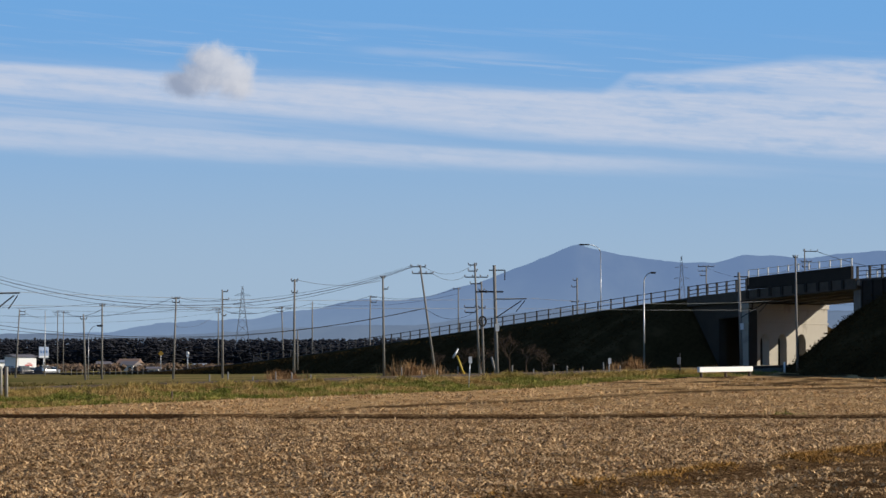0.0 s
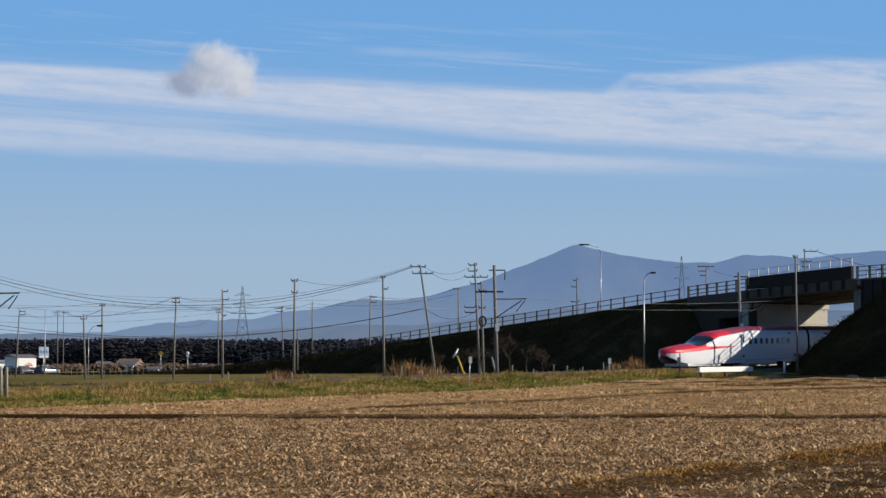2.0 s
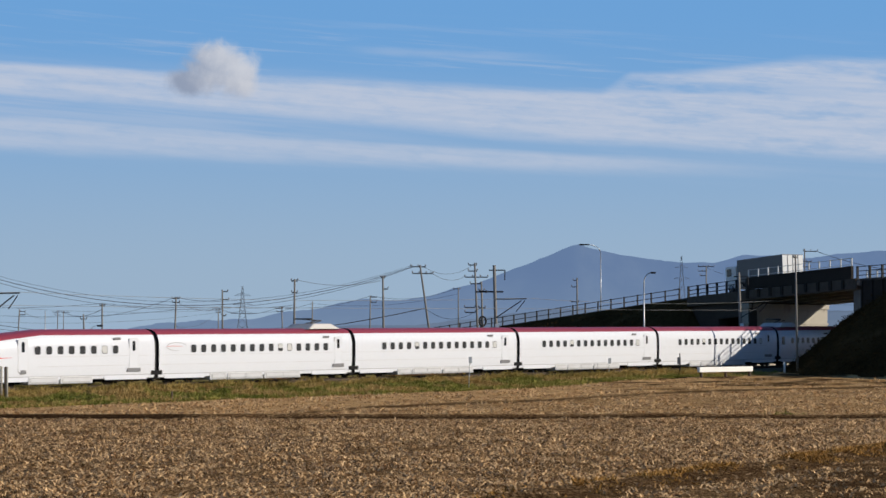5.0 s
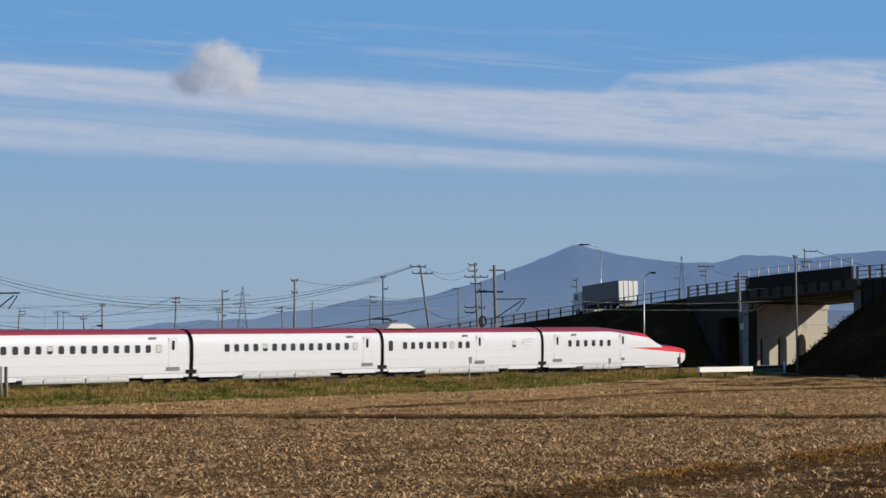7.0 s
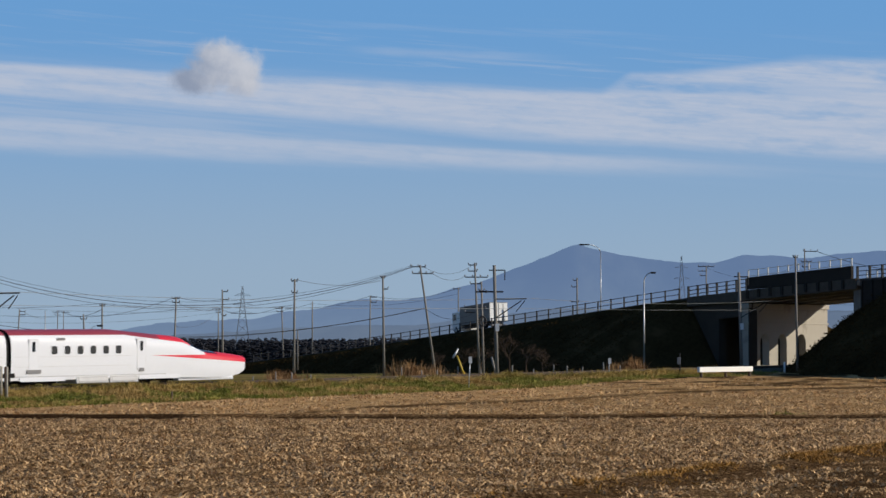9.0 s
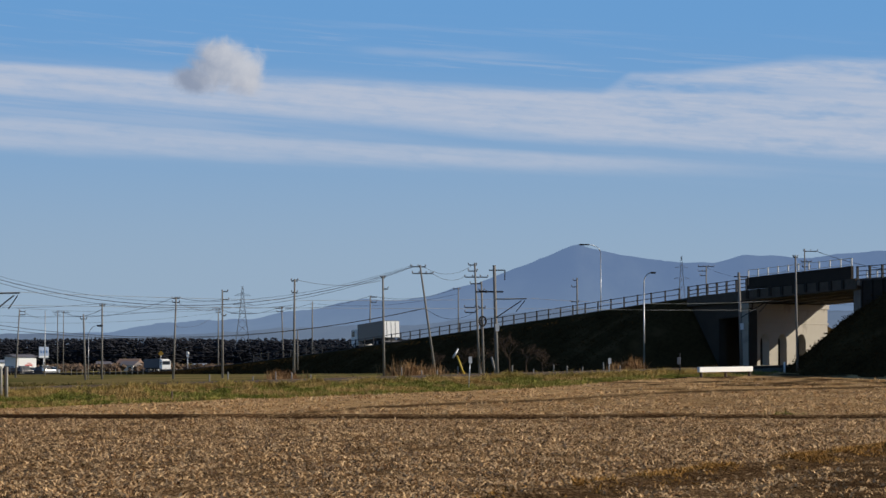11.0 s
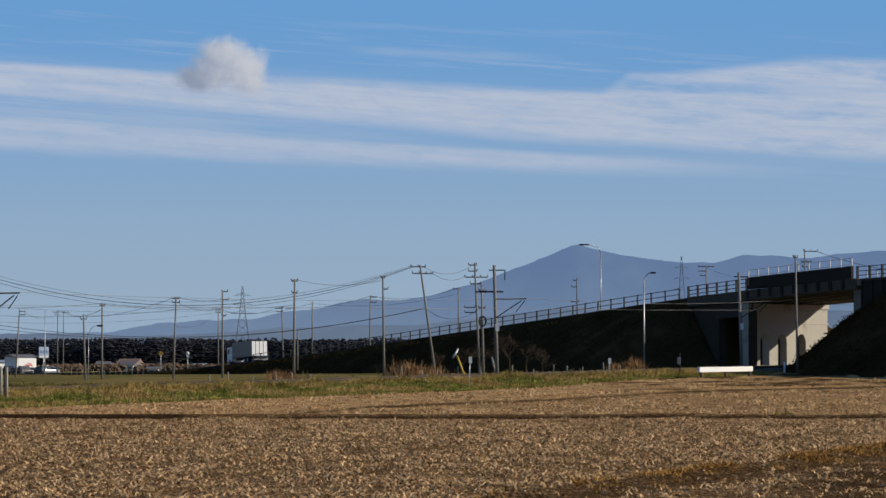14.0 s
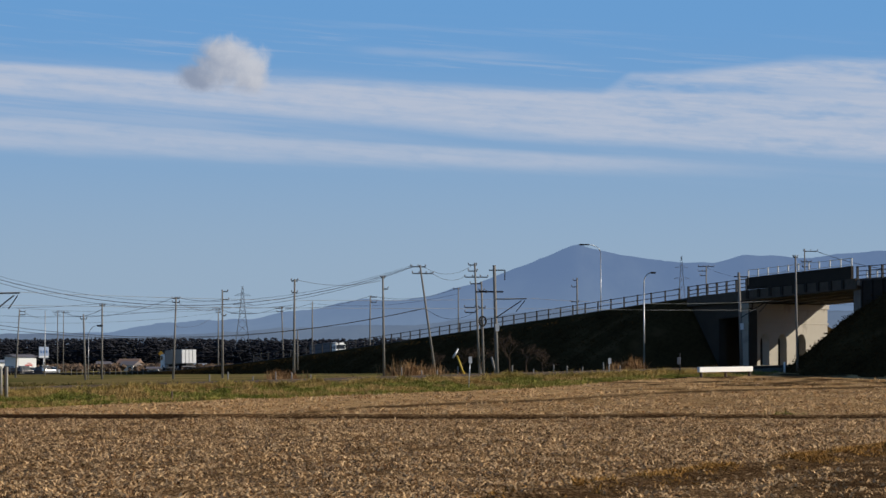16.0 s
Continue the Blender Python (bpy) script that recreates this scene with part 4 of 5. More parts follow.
pole("n", -0.0292, 350, 9.6, 0.1, ((0.2, 0.9, 0.5, 0), (0.9, 0.9, 0.5, 0)), base_z=0.0)
pole("o", -0.0234, 222, 9.2, -0.12, ((0.2, 0.5, 0, 0), (1.2, 0.6, 0.2, 0)))
pole("p", -0.0027, 225, 10.2, -1.45, ((0.15, 1.7, -0.2, 15), (0.75, 2.4, 0.15, 15)), label="leaning concrete utility pole with two crossarms")
pole("q", 0.0061, 345, 10.6, base_z=2.0, arms=((0.15, 1.2, -0.2, 0),))
pole("r", 0.0146, 228, 10.5, -0.45, ((0.2, 0.9, -0.2, 0), (0.75, 1.0, -0.2, 0), (1.3, 2.6, 0.1, 0), (1.9, 1.2, 0, 0), (4.05, 1.2, -0.6, 0), (4.5, 1.2, -0.6, 0)), label="concrete utility pole carrying many crossarms and insulators")
coiled = pole("s", 0.0162, 220, 8.6, -0.2, ((0.8, 0.6, 0, 0), (2.3, 0.7, 0, 0)), label="concrete utility pole with a coil of dark cable")
coil = bmesh.new()
for k in range(16):
    a, b = k * math.pi / 8, (k + 1) * math.pi / 8
    bar(coil, (-0.1 + 0.30 * math.cos(a), -0.17, 5.2 + 0.42 * math.sin(a)), (-0.1 + 0.30 * math.cos(b), -0.17, 5.2 + 0.42 * math.sin(b)), 0.08, sides=6)
part("cable_coil", coil, IRON, coiled, "dark coiled cable", True)
pole("t", 0.0535, 305, 11.0, -0.05, ((0.3, 0.7, -0.2, 0), (1.1, 0.9, -0.3, 0), (2.9, 1.2, -0.3, 0)), base_z=4.0)
pole("u", 0.1410, 222, 11.0, -0.15, ((0.2, 0.5, 0, 0),), label="tall concrete pole standing in the field edge")
pole("v", 0.1440, 290, 14.0, 0.0, ((0.3, 2.0, 0.7, 0), (1.5, 1.5, 0.2, 0), (2.1, 1.2, 0.2, 0)), base_z=0.0)
pole("w", 0.1048, 330, 13.2, 0.0, ((0.1, 2.6, 0.0, 0), (0.7, 1.4, -0.5, 0), (1.3, 1.0, -0.4, 0)), base_z=0.0)


def mast(s, key):
    """A catenary mast beyond the railway, with its bracket over the track."""
    q = track(s, -2.9)
    z = rail_z(s)
    t = empty("catenary_mast", Matrix.Translation((q.x, q.y, z - 0.8)), "concrete railway mast with a bracket over the track", "catenary mast", "catenary masts")
    barred("shaft", (0, 0, 0), (-0.25, 0, 9.5), 0.15, POLE, t, 0.125, 12)
    n = Vector((TN.x, TN.y, 0))
    bm = bmesh.new()
    bar(bm, (-0.2, 0, 6.75), n * 2.9 + Vector((0, 0, 6.75)), 0.05)
    bar(bm, (-0.15, 0, 5.2), n * 2.4 + Vector((0, 0, 6.6)), 0.045)
    bar(bm, n * 2.75 + Vector((0, 0, 6.6)), n * 1.9 + Vector((0, 0, 5.75)), 0.035)
    part("bracket", bm, IRON, t, "dark steel cantilever bracket")
    bm = bmesh.new()
    bar(bm, (-0.7, 0, 9.1), (0.65, 0, 9.1), 0.05)
    bar(bm, (0.62, 0, 9.1), (0.62, 0, 8.3), 0.045)
    part("crossarm", bm, IRON, t)
    if s == 39.5:
        bm = bmesh.new()
        bar(bm, (-1.75, 0, 7.35), (0.5, 0, 7.35), 0.065)
        bar(bm, (-0.9, 0, 7.25), (-0.9, 0, 7.45), 0.10)
        part("tie_beam", bm, IRON, t, "dark beam towards the next pole")
    boxed("plate", (-0.16, 0.16, -0.25, -0.21, 4.15, 4.75), WHITE_PAINT, t, 0.0, "small white marker plate")
    return t


MAST_S = (-70.0, -15.6, 39.5, 78.2, 128.0)
for s in MAST_S:
    mast(s, s)


def wire(a, b, sag, r=0.02, label="thin dark overhead wire strung between poles", n=18, shades=None):
    """A hanging wire, built along its own chord."""
    a, b = Vector(a), Vector(b)
    cu = bpy.data.curves.new("overhead_wire", "CURVE")
    cu.dimensions, cu.bevel_depth, cu.bevel_resolution, cu.fill_mode = "3D", r, 1, "FULL"
    sp = cu.splines.new("POLY")
    sp.points.add(n)
    for i in range(n + 1):
        f = i / n
        q = a.lerp(b, f) - Vector((0, 0, 4 * sag * f * (1 - f)))
        sp.points[i].co = (*q, 1)
    cu.materials.append(shades or WIRE)
    return tagged(new("overhead_wire", cu), label, "wire", "overhead wires")


for s0, s1 in zip(MAST_S, MAST_S[1:]):
    wire(track(s0, 0.1, rail_z(s0) + 5.15), track(s1, 0.1, rail_z(s1) + 5.15), 0.05, 0.014, "contact wire over the railway track", shades=LATTICE_WIRE)
    wire(track(s0, 0.1, rail_z(s0) + 6.0), track(s1, 0.1, rail_z(s1) + 6.0), 0.35, 0.014, "messenger wire over the railway track", shades=LATTICE_WIRE)
P = POLES
off = at(-0.205, 215, 10.65)
wire(off, P["p"] + Vector((-0.6, 0, -0.1)), 3.85, 0.028, "thick dark cable in a long sagging span")
wire(off + Vector((0.3, 0.5, -0.35)), P["p"] + Vector((-0.6, 0.4, -0.15)), 4.0, 0.018)
wire(off + Vector((-0.2, 0.3, 0.30)), P["p"] + Vector((-0.6, -0.3, 0.0)), 3.75, 0.014)
low = P["p"] + Vector((0.6, 0, -3.8))
wire(at(-0.205, 215, 5.8), low, 2.35, 0.024, "thick dark cable in a long sagging span")
wire(at(-0.205, 216, 5.35), low + Vector((0, 0.3, -0.05)), 2.2, 0.02)
wire(P["a"] + Vector((0.5, 0, -0.3)), P["c"], 1.2, 0.025)
wire(P["c"], P["g"], 1.6, 0.025)
wire(P["d"], P["f"] + Vector((0, 0, -0.6)), 1.0, 0.025)
wire(at(-0.19, 268, 7.0), P["f"], 0.25, 0.018)
wire(P["f"], P["i"] + Vector((0, 0, -1.6)), 0.25, 0.018)
wire(P["i"] + Vector((0, 0, -1.6)), P["k"] + Vector((0, 0, -2.2)), 0.2, 0.018)
wire(P["g"], P["i"] + Vector((0, 0, -0.9)), 0.25, 0.022)
wire(P["g"] + Vector((0, 0, -0.5)), P["h"], 0.6, 0.022)
wire(P["g"] + Vector((0, 0, -3.0)), P["h"] + Vector((0, 0, -0.3)), 0.9, 0.018)
wire(P["h"], P["j"], 1.0, 0.022)
wire(P["j"], P["k"] + Vector((0, 0, -2.4)), 0.2, 0.018)
wire(P["k"], P["o"] + Vector((0, 0, -0.4)), 0.5, 0.018)
wire(P["j"], P["n"], 0.8, 0.022)
wire(P["n"], P["q"], 0.9, 0.022)
wire(P["p"] + Vector((0.9, 0, -0.6)), P["r"] + Vector((-0.8, 0, -1.2)), 0.55, 0.016)
wire(P["p"] + Vector((0.4, 0, -0.2)), P["r"] + Vector((-0.3, 0, -0.3)), 0.65, 0.016)
wire(P["p"] + Vector((0.5, 0, -3.9)), P["s"] + Vector((0, 0, -2.2)), 1.0, 0.016)
wire(at(-0.19, 270, 6.3), P["g"] + Vector((0, 0, -1.3)), 0.5, 0.018)
wire(at(-0.19, 330, 8.2), P["h"] + Vector((0, 0, -0.2)), 0.7, 0.02)
wire(at(-0.19, 330, 6.0), P["h"] + Vector((0, 0, -0.6)), 0.9, 0.02)
wire(P["h"] + Vector((0, 0, -0.4)), P["m"] + Vector((0, 0, -0.3)), 0.8, 0.018)
wire(P["m"] + Vector((0, 0, -0.3)), P["q"] + Vector((0, 0, -0.8)), 0.9, 0.018)
wire(P["v"] + Vector((1.4, 0, -0.3)), at(0.200, 225, 9.4), 0.6, 0.03)
wire(P["w"] + Vector((0, 0, -0.2)), P["v"] + Vector((0, 0, -1.5)), 1.6, 0.014)


def street_lamp(q, base_z, top_z, reach, label, r=0.08):
    t = empty("street_lamp", Matrix.Translation((q.x, q.y, base_z)), label, "street lamp", "street lamps")
    h = top_z - base_z
    bm = bmesh.new()
    bar(bm, (0, 0, 0), (0, 0, h - 1.1), r, r * 0.7, 10)
    last = Vector((0, 0, h - 1.1))
    for k in range(1, 8):
        a = k / 7 * math.pi / 2
        nxt = Vector((reach * 0.85 * (1 - math.cos(a)), 0, h - 1.1 + 1.05 * math.sin(a)))
        bar(bm, last, nxt, r * 0.65, sides=8)
        last = nxt
    part("post", bm, GALV, t, "", True)
    x0, x1 = sorted((last.x, reach * 1.5))
    boxed("lamp_head", (x0, x1, -0.13, 0.13, last.z - 0.08, last.z + 0.10), IRON, t, 0.04, "dark lamp head")
    return t


q = at(0.0800, 240)
street_lamp(q, q.z - 0.2, 9.95, 0.75, "grey street lamp with a curved arm below the bank")
q = road(26.5, FAR_W - 0.6)
street_lamp(q, road_z(26.5) - 0.5, 15.1, -1.75, "tall grey street lamp with a curved arm on the ramp")
q = at(-0.1410, 262)
t = street_lamp(q, at(-0.1410, 262).z, 5.0, 1.0, "small street lamp beside a utility pole", 0.04)


# steel tinted a faint blue-grey, with the distance haze put into it
LATTICE = paint("hazed_lattice_steel", (0.15, 0.17, 0.20), 0.6, 0.2, 0.1, 0.3)


def pylon(side, dist, base_z, top_z, spread, label):
    """A lattice tower: four tapering legs with bracing and three pairs of arms."""
    q = at(side, dist)
    t = empty("transmission_tower", Matrix.Translation((q.x, q.y, base_z)), label, "pylon", "transmission towers")
    h = top_z - base_z

    def half(z):
        return spread * (1 - z / h) ** 1.35 + 0.25

    zs = [h * f for f in (0, 0.16, 0.3, 0.42, 0.53, 0.63, 0.72, 0.8, 0.87, 0.94, 1.0)]
    for sx, sy in ((1, 1), (1, -1), (-1, -1), (-1, 1)):
        bm = bmesh.new()
        for a, b in zip(zs, zs[1:]):
            bar(bm, (sx * half(a), sy * half(a), a), (sx * half(b), sy * half(b), b), 0.08, sides=4)
        part("leg", bm, LATTICE, t)
    bm = bmesh.new()
    for a, b in zip(zs, zs[1:]):
        for k in range(4):
            c = ((1, 1), (1, -1), (-1, -1), (-1, 1))
            (x0, y0), (x1, y1) = c[k], c[(k + 1) % 4]
            bar(bm, (x0 * half(a), y0 * half(a), a), (x1 * half(b), y1 * half(b), b), 0.035, sides=4)
            bar(bm, (x1 * half(a), y1 * half(a), a), (x0 * half(b), y0 * half(b), b), 0.035, sides=4)
    part("bracing", bm, LATTICE, t)
    for f, w in ((0.66, 4.6), (0.77, 3.9), (0.88, 3.2)):
        bm = bmesh.new()
        bar(bm, (-w, 0, h * f), (w, 0, h * f), 0.07, sides=4)
        bar(bm, (-w, 0, h * f), (0, 0, h * f + 1.2), 0.08, sides=4)
        bar(bm, (w, 0, h * f), (0, 0, h * f + 1.2), 0.05, sides=4)
        part("crossarm", bm, LATTICE, t)
    return t


pylon(-0.0798, 1000, -7.5, 24.6, 4.0, "tall grey lattice transmission tower before the woods")
pylon(0.0950, 1250, -5.0, 45.0, 4.4, "distant grey lattice transmission tower behind the ramp")


# ---- small things along the railway ----
def post(name, q, z0, z1, r, mat, label, category, lean=0.0):
    t = empty(name, Matrix.Translation((q.x, q.y, z0)), label, category)
    barred("stake", (0, 0, 0), (lean, 0, z1 - z0), r, mat, t, r * 0.9, 8)
    return t


for side, d, r, m_ in ((-0.1733, 149, 0.065, PIER), (-0.1740, 149.4, 0.07, POLE_DARK), (-0.1756, 150.5, 0.075, PIER), (-0.1778, 154, 0.08, POLE_DARK)):
    q = at(side, d)
    post("fence_post", q, q.z - 0.1, 1.95, r, m_, "stout weathered post in the verge grass", "post")
q = at(-0.1077, 147)
post("marker_stake", q, q.z - 0.1, 0.55, 0.06, POLE_DARK, "short dark stake in the grass", "stake")
for side, d, z1, w in ((0.0102, 176, 2.35, 0.12), (0.0657, 208, 2.0, 0.12)):
    q = at(side, d)
    t = post("marker_sign", q, q.z - 0.1, z1, 0.035, GALV, "white railway marker plate on a thin post", "sign", 0.12)
    boxed("plate", (0.12 - w, 0.12 + w, -0.06, -0.03, z1 - q.z - 0.35, z1 - q.z + 0.1), WHITE_PAINT, t, 0.0, "white plate")
q = at(0.0942, 213)
t = post("trackside_box", q, q.z - 0.1, 2.4, 0.05, IRON, "dark post with a grey equipment box by the track", "signal post")
boxed("equipment_box", (-0.22, 0.06, -0.12, 0.12, 1.0, 1.6), GREY, t, 0.03, "grey box")
q = at(0.1358, 224)
post("white_post", q, q.z - 0.1, 1.55, 0.10, WHITE_PAINT, "short white boundary post beside the track", "post")


def guard_beam():
    a, b = at(0.1016, 206), at(0.1228, 212.5)
    way = b - a
    t = empty("guard_barrier", Matrix.Translation((a.x, a.y, a.z)) @ pose(0, 0, 0, 0, 0, math.degrees(math.atan2(way.y, way.x))), "long white painted barrier beam on low feet", "barrier")
    L = way.xy.length
    boxed("beam", (0, L, -0.12, 0.12, 0.52, 0.95), WHITE_PAINT, t, 0.04, "white beam")
    for x in (0.4, L * 0.5, L - 0.4):
        boxed("foot", (x - 0.08, x + 0.08, -0.10, 0.10, -0.1, 0.54), POLE_DARK, t, 0.02)


guard_beam()


def stay(x0, dist, z0, dx, z1, mat, label):
    q = at(x0, dist)
    t = empty("guy_cover", Matrix.Translation((q.x, q.y, z0)), label, "guy wire")
    barred("cover", (0, 0, 0), (dx, 0.3, z1 - z0), 0.10, mat, t, 0.09)


stay(0.0085, 224, 0.35, -0.65, 2.1, YELLOW, "yellow guy wire cover leaning beside a pole")
stay(0.0040, 224, 1.9, 0.45, 2.7, GALV, "pale guy wire cover leaning on a slope")
stay(0.0210, 221, 0.45, -0.35, 2.0, POLE, "short leaning concrete stake beside a mast")

first = None
for i, p_ in enumerate(np.concatenate([np.arange(8, 20, 2.3), np.arange(30, 62, 2.6)])):
    q = track(float(p_), -5.5 - 0.3 * math.sin(i * 1.7))
    g = ground_z(q.x, q.y)
    post("fence_stake", q, g - 0.1, g + 0.95 + 0.2 * math.sin(i * 2.3), 0.055, POLE, "weathered grey fence stake behind the track", "fence post")["group"] = "fence stakes"


# ---- far side: woods, houses, car park ----
def forest():
    """A dark wood of conifers: tapered trunks under stacked, ragged clumps of needles."""
    rng = random.Random(4)
    verts, faces = [], []

    def clump(c, rx, rz):
        a = len(verts)
        n = 6
        turn = rng.random() * 6
        verts.append((c[0], c[1], c[2] + rz * rng.uniform(0.8, 1.3)))
        for k in range(n):
            an = turn + k * 2 * math.pi / n
            rr = rx * rng.uniform(0.65, 1.25)
            verts.append((c[0] + rr * math.cos(an), c[1] + rr * math.sin(an), c[2] + rz * rng.uniform(-0.5, 0.2)))
        verts.append((c[0], c[1], c[2] - rz * 0.8))
        for k in range(n):
            b, d = a + 1 + k, a + 1 + (k + 1) % n
            faces.append((a, b, d))
            faces.append((a + n + 1, d, b))

    for row in range(4):
        y0 = 1000 + 28 * row
        x = -330.0
        while x < 330:
            x += rng.uniform(2.2, 4.6)
            y = y0 + rng.uniform(-10, 10)
            g = ground_z(x, y) - 0.3
            top = 3.5 + 1.4 * noise.noise((x * 0.012, 3, row)) + 0.8 * noise.noise((x * 0.05, row, 1)) + rng.uniform(-0.45, 0.25) + row * 0.25
            h = top - g
            levels = 12
            for k in range(levels):
                f = (k + 0.35) / levels
                r = (2.2 - 1.0 * f * f) * rng.uniform(0.7, 1.3)
                for side in (-1, 1):
                    clump((x + side * rng.uniform(0.3, 2.8), y + rng.uniform(-2.2, 2.2), g + 0.8 + (h - 1.3) * f + rng.uniform(-0.3, 0.3)), r * 0.62, h * 0.05)
                clump((x + rng.uniform(-2.6, 2.6), y + rng.uniform(-2.2, 2.2), g + 1.0 + (h - 1.6) * f), r * 0.7, h * 0.05)
    tagged(new("woods", mesh_of("woods", verts, faces, PINE_HAZY)), "dark belt of conifer woods across the plain", "forest", kind="stuff")


forest()

PLASTER = paint("pale_plaster", (0.62, 0.60, 0.56), 0.8, 0.0, 0.12, 0.4, 0.0, (0.42, 0.40, 0.37))
TIN = paint("tin_roof", (0.20, 0.17, 0.16), 0.5, 0.2, 0.2, 0.5)
TIN_BLUE = paint("blue_roof", (0.10, 0.14, 0.22), 0.5, 0.2, 0.2, 0.5)
SIGN_BLUE = paint("sign_blue", (0.10, 0.20, 0.42), 0.4, 0.0, 0.05, 0.5)
SIGN_PALE = paint("sign_pale_blue", (0.42, 0.50, 0.66), 0.4, 0.0, 0.05, 0.5)
SIGN_RED = paint("sign_red", (0.50, 0.06, 0.05), 0.4, 0.0, 0.05, 0.5)
SIGN_ORANGE = paint("sign_orange", (0.55, 0.30, 0.03), 0.4, 0.0, 0.05, 0.5)
THATCH = paint("russet_roof", (0.21, 0.135, 0.10), 0.8, 0.0, 0.2, 0.6)
WOOD = paint("aged_wood", (0.16, 0.11, 0.075), 0.8, 0.0, 0.2, 0.8)


def house(name, side, dist, w, d, eave, ridge, wall, roof, label, windows=3, turn=8):
    """A house with a pitched roof, a door and windows on the side towards the railway."""
    q = at(side, dist)
    t = empty(name, Matrix.Translation((q.x, q.y, q.z - 0.2)) @ pose(0, 0, 0, 0, 0, turn), label, "house")
    boxed("wall", (-w / 2, w / 2, -d / 2, d / 2, 0, eave), wall, t)
    o = 0.5
    verts = [(-w / 2 - o, -d / 2 - o, eave), (w / 2 + o, -d / 2 - o, eave), (w / 2 + o, d / 2 + o, eave), (-w / 2 - o, d / 2 + o, eave), (-w / 2 - o, 0, ridge), (w / 2 + o, 0, ridge)]
    under(new("roof", mesh_of("roof", verts, [(0, 1, 5, 4), (2, 3, 4, 5), (0, 4, 3), (1, 2, 5), (3, 2, 1, 0)], roof)), t)
    for i in range(windows):
        x = (i + 0.5) / windows * w - w / 2
        win = boxed("window", (x - 0.6, x + 0.6, -d / 2 - 0.05, -d / 2 + 0.02, eave * 0.35, eave * 0.75), WHITE_PAINT, t)
        boxed("pane", (x - 0.52, x + 0.52, -d / 2 - 0.07, -d / 2 - 0.04, eave * 0.38, eave * 0.72), GLASS, win)
    return t


house("shop", -0.1680, 600, 5.2, 6, 3.9, 4.5, WHITE_PAINT, TIN, "white roadside shop with a flat front", 2, 38)
q = at(-0.1658, 590)
t = empty("shop_sign", Matrix.Translation((q.x, q.y, q.z)) @ pose(0, 0, 0, 0, 0, 36), "wide white shop sign with faded red bars", "sign")
boxed("board", (-1.9, 1.9, -0.1, 0.1, 0.9, 3.4), WHITE_PAINT, t, 0.03)
boxed("marking", (-0.3, 1.6, -0.14, -0.11, 1.6, 1.9), SIGN_RED, t, 0.0, "red bar")
boxed("marking", (0.2, 1.2, -0.14, -0.11, 2.1, 2.3), SIGN_RED, t, 0.0, "red bar")
for x in (-1.6, 1.6):
    barred("leg", (x, 0, -0.2), (x, 0, 1.0), 0.08, GALV, t)
q = at(-0.1588, 640)
t = empty("pole_sign", Matrix.Translation((q.x, q.y, q.z)) @ pose(0, 0, 0, 0, 0, 24), "blue and white roadside sign on a tall post", "sign")
barred("post", (0, 0, -0.2), (0, 0, 4.2), 0.16, GALV, t)
boxed("board", (-1.25, 1.25, -0.15, 0.15, 3.4, 6.2), SIGN_PALE, t, 0.05, "pale blue board")
for x in (-0.7, 0.0, 0.7):
    boxed("marking", (x - 0.22, x + 0.22, -0.19, -0.16, 4.6, 5.3), SIGN_BLUE, t, 0.0, "blue bar")
boxed("marking", (-1.2, 1.2, -0.19, -0.16, 3.5, 3.9), WHITE_PAINT, t, 0.0, "white bar")
house("farmhouse", -0.1243, 640, 3.4, 4, 1.6, 2.6, PLASTER, TIN, "low grey farmhouse with a tin roof", 2, -20)
house("shed", -0.1150, 500, 1.9, 3, 1.1, 1.5, PLASTER, TIN, "small pale shed with wide windows", 2, 0)
house("barn", -0.1350, 760, 3.6, 5, 1.6, 2.4, WOOD, TIN, "brown wooden barn across the fields", 1, 10)
house("storehouse", -0.1775, 640, 5.0, 6, 2.6, 3.2, WHITE_PAINT, GALV, "pale storage building by the car park", 2, 34)
house("cottage", -0.1362, 770, 1.7, 3, 1.5, 2.1, WHITE_PAINT, TIN, "small white cottage across the fields", 1, 30)
house("cottage", -0.1326, 775, 2.6, 3, 1.3, 1.9, PLASTER, TIN, "low pale cottage with a tin roof", 2, 30)
house("long_shed", -0.0965, 700, 3.2, 3, 1.2, 1.7, WHITE_PAINT, GALV, "low white shed beside the far road", 2, 20)
house("cottage", -0.0935, 705, 2.2, 3, 1.1, 1.6, WHITE_PAINT, TIN_BLUE, "small white cottage with a blue roof", 1, 30)
house("barn", -0.1245, 800, 6.0, 6, 1.8, 3.1, WOOD, THATCH, "wide brown barn under a russet roof", 2, -10)

CAR_PAINTS = [paint("car_white", (0.72, 0.72, 0.72), 0.25, 0.0, 0.03, 1.0), paint("car_silver", (0.42, 0.43, 0.45), 0.25, 0.6, 0.04, 1.0),
              paint("car_black", (0.02, 0.02, 0.025), 0.2, 0.0, 0.05, 1.0), paint("car_blue", (0.10, 0.16, 0.28), 0.25, 0.2, 0.05, 1.0)]


